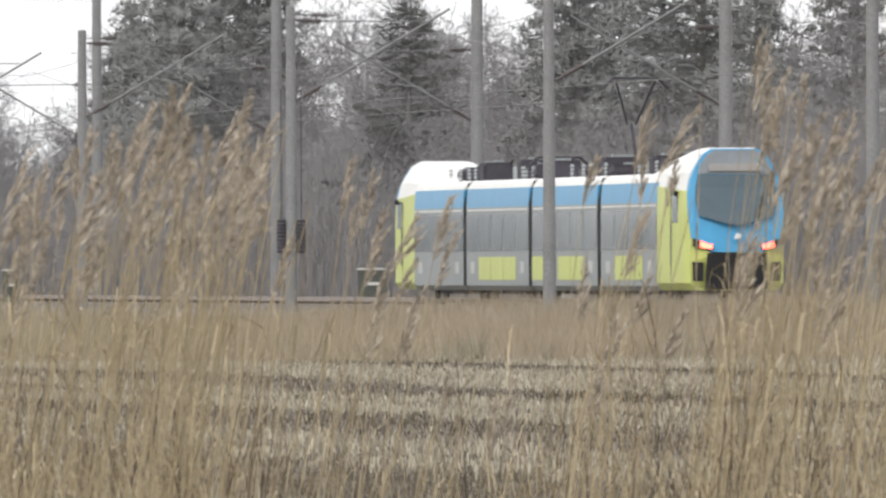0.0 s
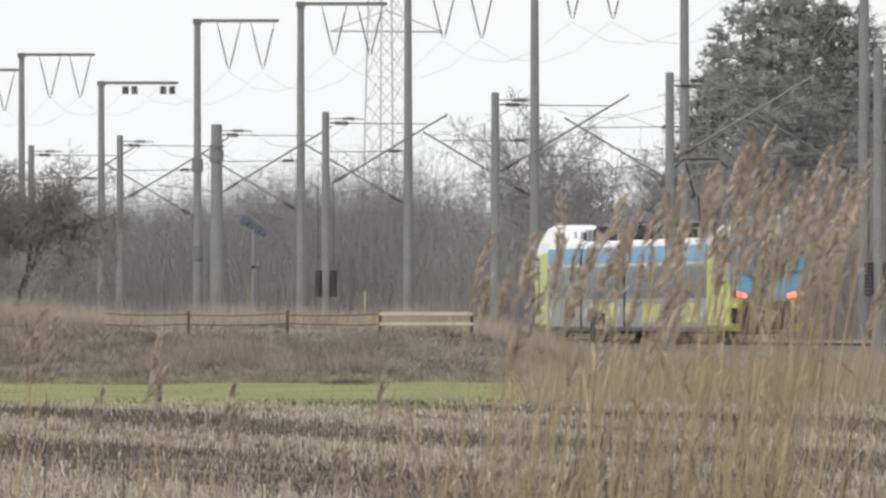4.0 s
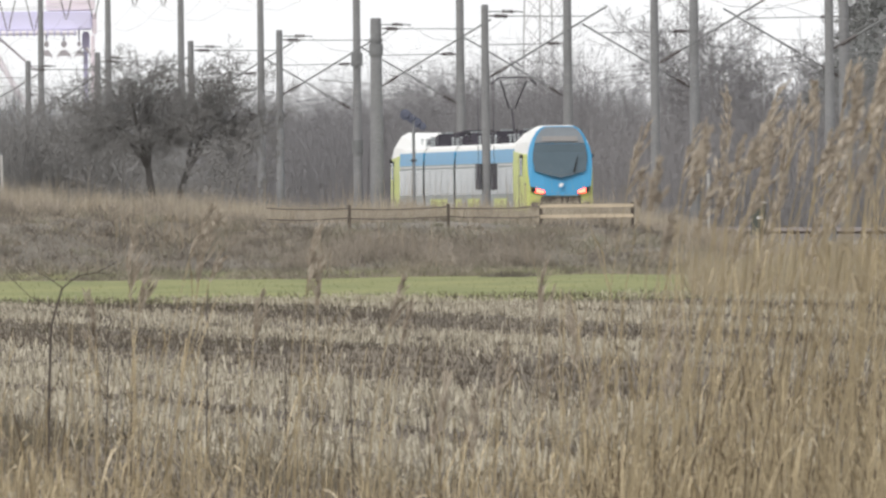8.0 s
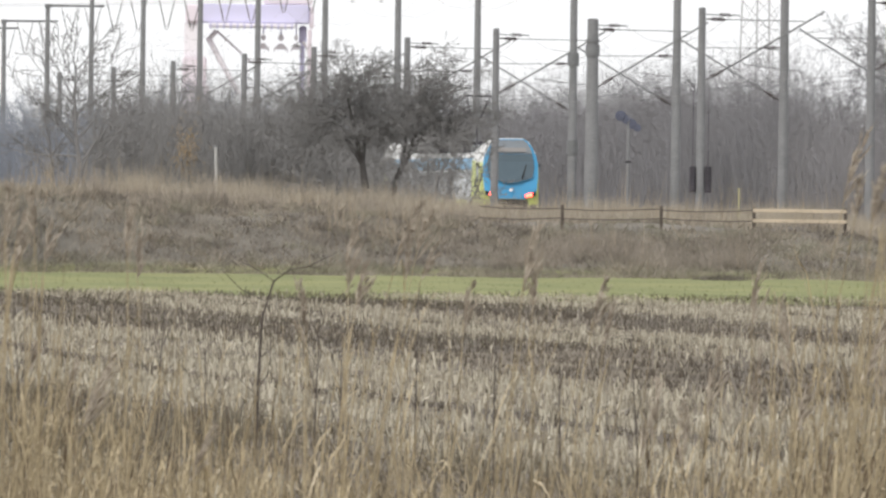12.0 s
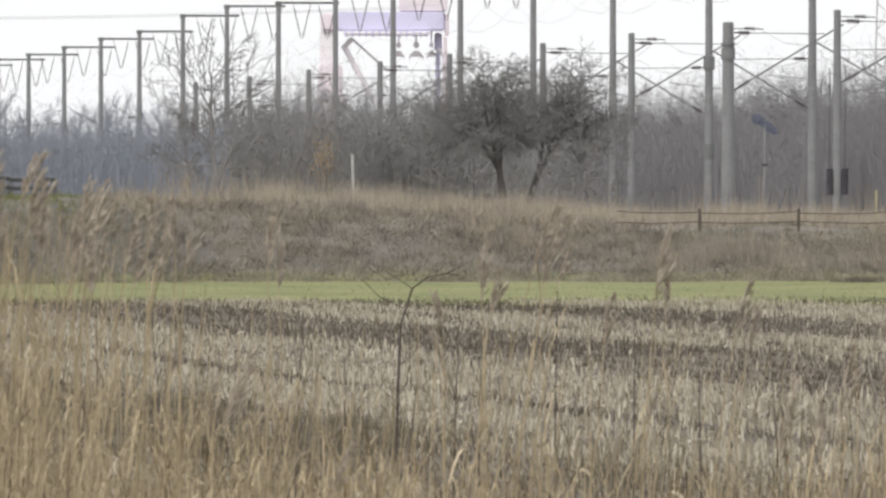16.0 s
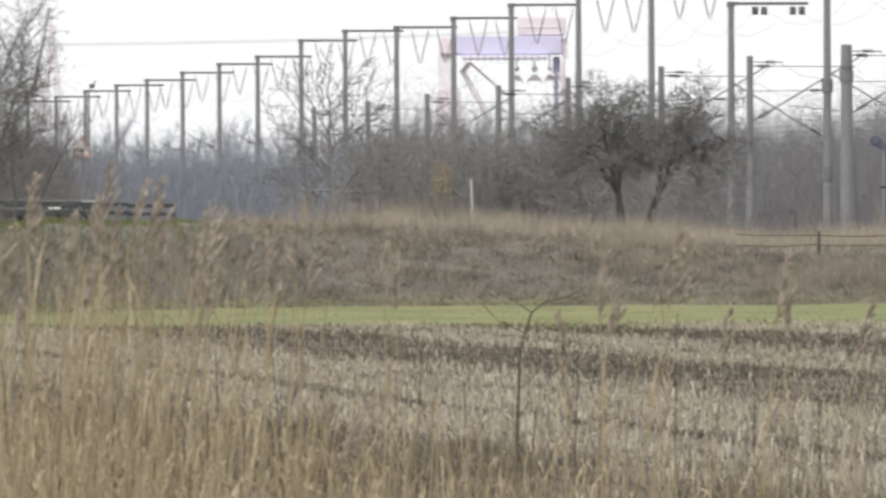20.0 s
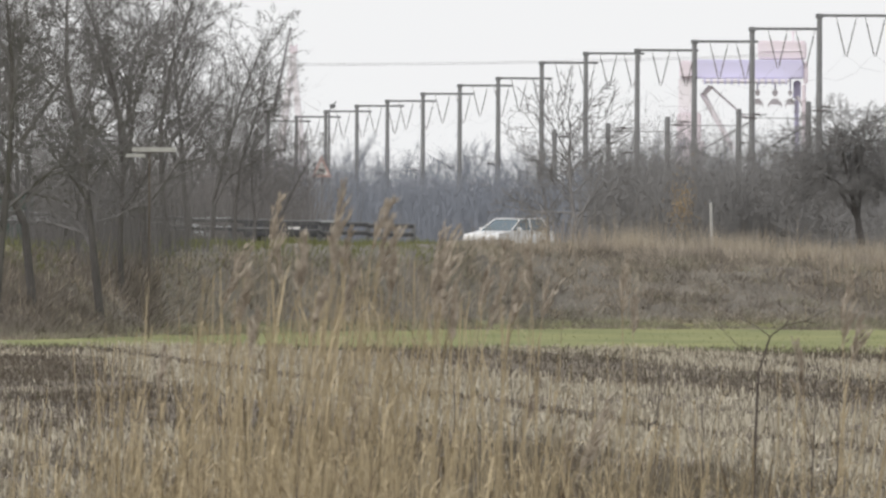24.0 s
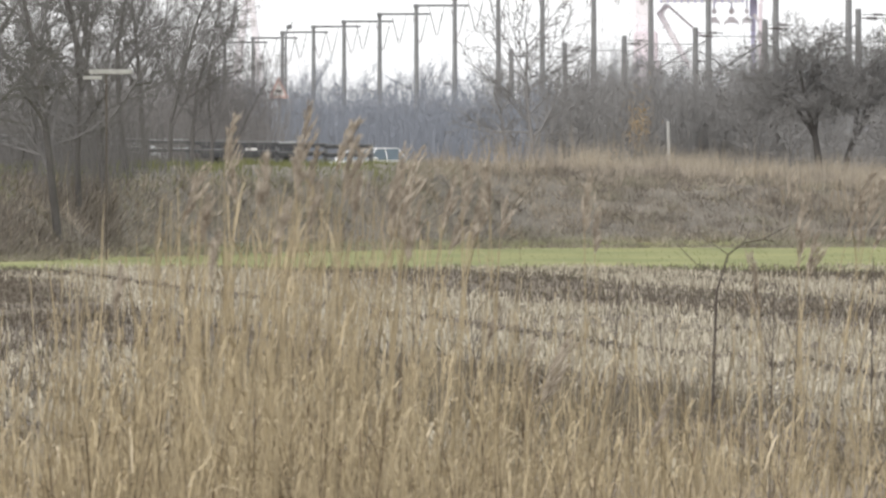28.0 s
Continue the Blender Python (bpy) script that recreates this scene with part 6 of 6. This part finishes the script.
def jib_crane():
    """Two pale legs that lean together, and the thin jib that stands beside them."""
    d = 3600
    k = d / UNIT
    p = at(-1195, d)
    c = empty("harbour_crane", Matrix.Translation((p.x, p.y, 0)), "distant harbour crane with a raised thin jib, paled for haze", "crane")
    P = lambda u, v, y=0.0: ((u + 1195) * k, y, height(v, d))
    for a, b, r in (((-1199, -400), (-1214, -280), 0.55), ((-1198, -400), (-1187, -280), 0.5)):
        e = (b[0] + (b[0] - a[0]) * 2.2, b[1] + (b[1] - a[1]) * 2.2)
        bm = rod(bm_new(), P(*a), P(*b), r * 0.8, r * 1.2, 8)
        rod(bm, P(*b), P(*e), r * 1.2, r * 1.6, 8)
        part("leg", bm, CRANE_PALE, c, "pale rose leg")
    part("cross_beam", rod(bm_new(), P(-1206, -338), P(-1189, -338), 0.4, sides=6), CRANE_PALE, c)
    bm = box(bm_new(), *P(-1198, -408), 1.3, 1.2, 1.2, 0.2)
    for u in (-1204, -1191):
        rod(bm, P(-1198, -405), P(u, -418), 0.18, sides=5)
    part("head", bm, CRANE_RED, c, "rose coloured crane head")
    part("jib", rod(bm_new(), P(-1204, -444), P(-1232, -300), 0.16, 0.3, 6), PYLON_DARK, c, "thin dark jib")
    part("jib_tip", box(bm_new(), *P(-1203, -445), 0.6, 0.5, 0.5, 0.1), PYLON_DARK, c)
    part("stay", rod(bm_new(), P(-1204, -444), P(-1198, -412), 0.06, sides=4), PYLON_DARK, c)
    # street lamp over the road, leaning to its arm
    d2 = 1000
    p = at(-1134, d2)
    z0 = ground_z(p.x, p.y)
    m = empty("street_lamp", Matrix.Translation((p.x, p.y, z0)), "grey street lamp with a slanting arm", "street lamp")
    k2 = d2 / UNIT
    zt = height(-300, d2) - z0
    part("pole", rod(bm_new(), (0, 0, -0.3), (0, 0, zt), 0.06, 0.04, 8), STEEL, m)
    part("arm", rod(bm_new(), (0, 0, zt), (12 * k2, 0, zt + 18 * k2), 0.03, sides=6), STEEL, m)
    part("lantern", box(bm_new(), 6 * k2, 0, zt + 9 * k2, 0.25, 0.2, 0.2, 0.04), STEEL, m)


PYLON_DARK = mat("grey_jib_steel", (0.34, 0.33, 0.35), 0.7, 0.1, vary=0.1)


def build_car(name, paint, label, tail):
    """A car about 4.4 m long that heads along its -y axis."""
    c = empty(name, Matrix(), label, "car", "cars on the road")
    side = [(-2.15, 0.35), (-2.2, 0.62), (-2.05, 0.84), (-1.0, 0.98), (-0.35, 1.02), (1.6, 1.02), (2.15, 0.98), (2.22, 0.6), (2.15, 0.33)]
    bm = bm_new()
    rings = [[(x * w, y * ly, z) for y, z in side] for x, w, ly in ((-0.90, 0.93, 0.96), (-0.88, 1.0, 1.0), (0.88, 1.0, 1.0), (0.90, 0.93, 0.96))]
    loft(bm, rings)
    bmesh.ops.recalc_face_normals(bm, faces=bm.faces)
    part("body", bm, paint, c)
    bm = bm_new()
    loft(bm, [[(-0.78, -0.95, 1.0), (0.78, -0.95, 1.0), (0.78, 2.0, 1.0), (-0.78, 2.0, 1.0)], [(-0.62, -0.05, 1.46), (0.62, -0.05, 1.46), (0.62, 1.6, 1.47), (-0.62, 1.6, 1.47)]])
    bmesh.ops.recalc_face_normals(bm, faces=bm.faces)
    part("window_band", bm, GLASS, c, "dark window glass")
    bm = box(bm_new(), 0, 0.78, 1.49, 1.28, 1.75, 0.07, 0.03)
    for sx in (-1, 1):
        rod(bm, (sx * 0.79, -0.97, 1.0), (sx * 0.63, -0.06, 1.48), 0.03, sides=5)
        rod(bm, (sx * 0.79, 2.0, 1.0), (sx * 0.63, 1.62, 1.48), 0.045, sides=5)
        rod(bm, (sx * 0.79, 0.55, 1.0), (sx * 0.635, 0.6, 1.48), 0.025, sides=5)
    part("roof", bm, paint, c)
    for y in (-1.35, 1.35):
        for sx in (-0.8, 0.8):
            w = part("wheel", rod(bm_new(), (sx - 0.1, y, 0.32), (sx + 0.1, y, 0.32), 0.32, sides=16), RUBBER, c)
            part("rim", rod(bm_new(), (sx - 0.11, y, 0.32), (sx + 0.11, y, 0.32), 0.19, sides=10), STEEL, w)
    for sx in (-0.62, 0.62):
        part("headlight", box(bm_new(), sx, -2.13, 0.70, 0.36, 0.12, 0.14, 0.03), SIGNWHITE, c)
        part("rear_light", box(bm_new(), sx * 1.12, 2.2, 0.80, 0.2, 0.08, 0.22, 0.02), SIGNRED, c)
        part("mirror", box(bm_new(), sx * 1.55, -0.62, 1.06, 0.2, 0.12, 0.14, 0.03), paint, c)
    part("plate", box(bm_new(), 0, 2.23, 0.7, 0.52, 0.02, 0.12), SIGNWHITE, c, "blank white plate")
    part("plate", box(bm_new(), 0, -2.21, 0.5, 0.52, 0.02, 0.12), SIGNWHITE, c, "blank white plate")
    return c


WHITECAR = mat("white_car_paint", (0.80, 0.81, 0.82), 0.25, vary=0.04)
DARKCAR = mat("black_car_paint", (0.06, 0.062, 0.068), 0.25, vary=0.1)
build_fence()
build_guard_rail()
build_signs()
build_far()
white_car = build_car("white_car", WHITECAR, "white hatchback driving along the road behind the bank", True)


def build_trailer():
    """A low flat trailer with its tailboard to the field."""
    c = empty("trailer", Matrix(), "low dark trailer with a white plate behind the guard rail", "trailer")
    part("tailboard", box(bm_new(), 0, 0, 0.68, 2.9, 0.06, 0.42, 0.02), DARKCAR, c)
    part("rim", box(bm_new(), 0, 0, 0.92, 2.96, 0.12, 0.05, 0.01), PALESTEEL, c, "pale metal rim")
    for sx in (-1.45, 1.45):
        part("side_board", box(bm_new(), sx, 2.0, 0.70, 0.06, 3.9, 0.42, 0.02), DARKCAR, c)
    part("floor", box(bm_new(), 0, 2.0, 0.46, 2.86, 3.9, 0.06), DARKCAR, c)
    part("plate", box(bm_new(), 0.1, -0.04, 0.68, 0.36, 0.02, 0.13), SIGNWHITE, c, "blank white plate")
    for sx in (-1.1, 1.1):
        part("wheel", rod(bm_new(), (sx - 0.1, 2.2, 0.3), (sx + 0.1, 2.2, 0.3), 0.3, sides=16), RUBBER, c)
    return c


trailer = build_trailer()


def build_barrier():
    """Steel crash barrier that bends down to the ground at its end."""
    c = empty("crash_barrier", Matrix.Translation(at(-1500, 695, 0)), "pale curved steel crash barrier beside the road", "crash barrier")
    o = c.location
    pts = ((-1850, -114), (-1700, -112), (-1560, -109), (-1440, -104), (-1395, -100), (-1360, -93), (-1336, -84))
    for name, dz in (("upper_wave", 0.0), ("lower_wave", -0.16)):
        tw = Twigs()
        tw.tube([at(u, 695, height(v, 695) + dz) - o for u, v in pts], [0.07] * 7, 8)
        tw.mesh(name, PALESTEEL, c)
    for u in (-1850, -1770, -1690, -1610, -1530, -1450, -1385):
        p = at(u, 695.2)
        z = ground_z(p.x, p.y)
        part("post", box(bm_new(), p.x - o.x, p.y - o.y, (z - 0.2 + height(-100, 695)) / 2, 0.1, 0.14, height(-100, 695) - z + 0.2, 0.01), STEEL, c)
    d = 715
    p = at(-1740, d)
    z = ground_z(p.x, p.y)
    c = empty("green_container", Matrix.Translation((p.x, p.y, z)), "dark green container standing beyond the guard rail", "container")
    h = height(-152, d) - z
    part("body", box(bm_new(), 0, 0, h / 2, 2.9, 2.2, h, 0.03), mat("green_container_paint", (0.03, 0.085, 0.07), 0.6, vary=0.3, scale=1.5), c)
    for k in range(13):
        part("rib", box(bm_new(), -1.38 + k * 0.23, -1.11, h / 2, 0.09, 0.05, h - 0.2), mat("green_container_rib", (0.035, 0.095, 0.08), 0.6) if not k else bpy.data.materials["green_container_rib"], c)


build_barrier()


def car_pose(bearing, d, turn, fall=0.0):
    p = at(bearing, d)
    return Matrix.Translation((p.x, p.y, ground_z(p.x, p.y) + 0.03 - fall)) @ Matrix.Rotation(radians(turn), 4, "Z")


trailer.matrix_world = car_pose(-1201, 698, 0)


# ---- what moves ----
def motions():
    walk(train, [(t, Matrix.Translation(line(s, TRAIN_E, RAIL_Z)) @ Matrix.Rotation(-TRACK, 4, "Z")) for t, s in ((0.0, 634.0), (3.0, 753.5), (8.0, 948.0), (12.0, 1103.0), (20.0, 1411.0), (28.0, 1719.0))])
    walk(white_car, [(t, car_pose(u, d, a, 0.08 * max(0, t - 23))) for t, u, d, a in ((0.0, -180, 990, -36), (12.5, -180, 990, -36), (15.0, -262, 977, -35), (20.0, -612, 962, -34), (21.0, -660, 960, -33), (22.0, -712, 958, -33), (24.5, -840, 953, -32), (26.0, -908, 950, -32), (28.0, -995, 946, -32))])
    rnd = random.Random(9)
    for k, t in enumerate(reed_beds):
        rest = t.matrix_world.copy()
        ph, am = rnd.random() * 6, rnd.uniform(0.35, 0.8)
        walk(t, [(0.8 * j, rest @ pose(0, 0, 0, am * 0.5 * math.sin(ph * 2 + 1.9 * j), am * (0.6 + math.sin(ph + 1.7 * j + 0.5 * math.sin(j))), 0)) for j in range(36)])


motions()
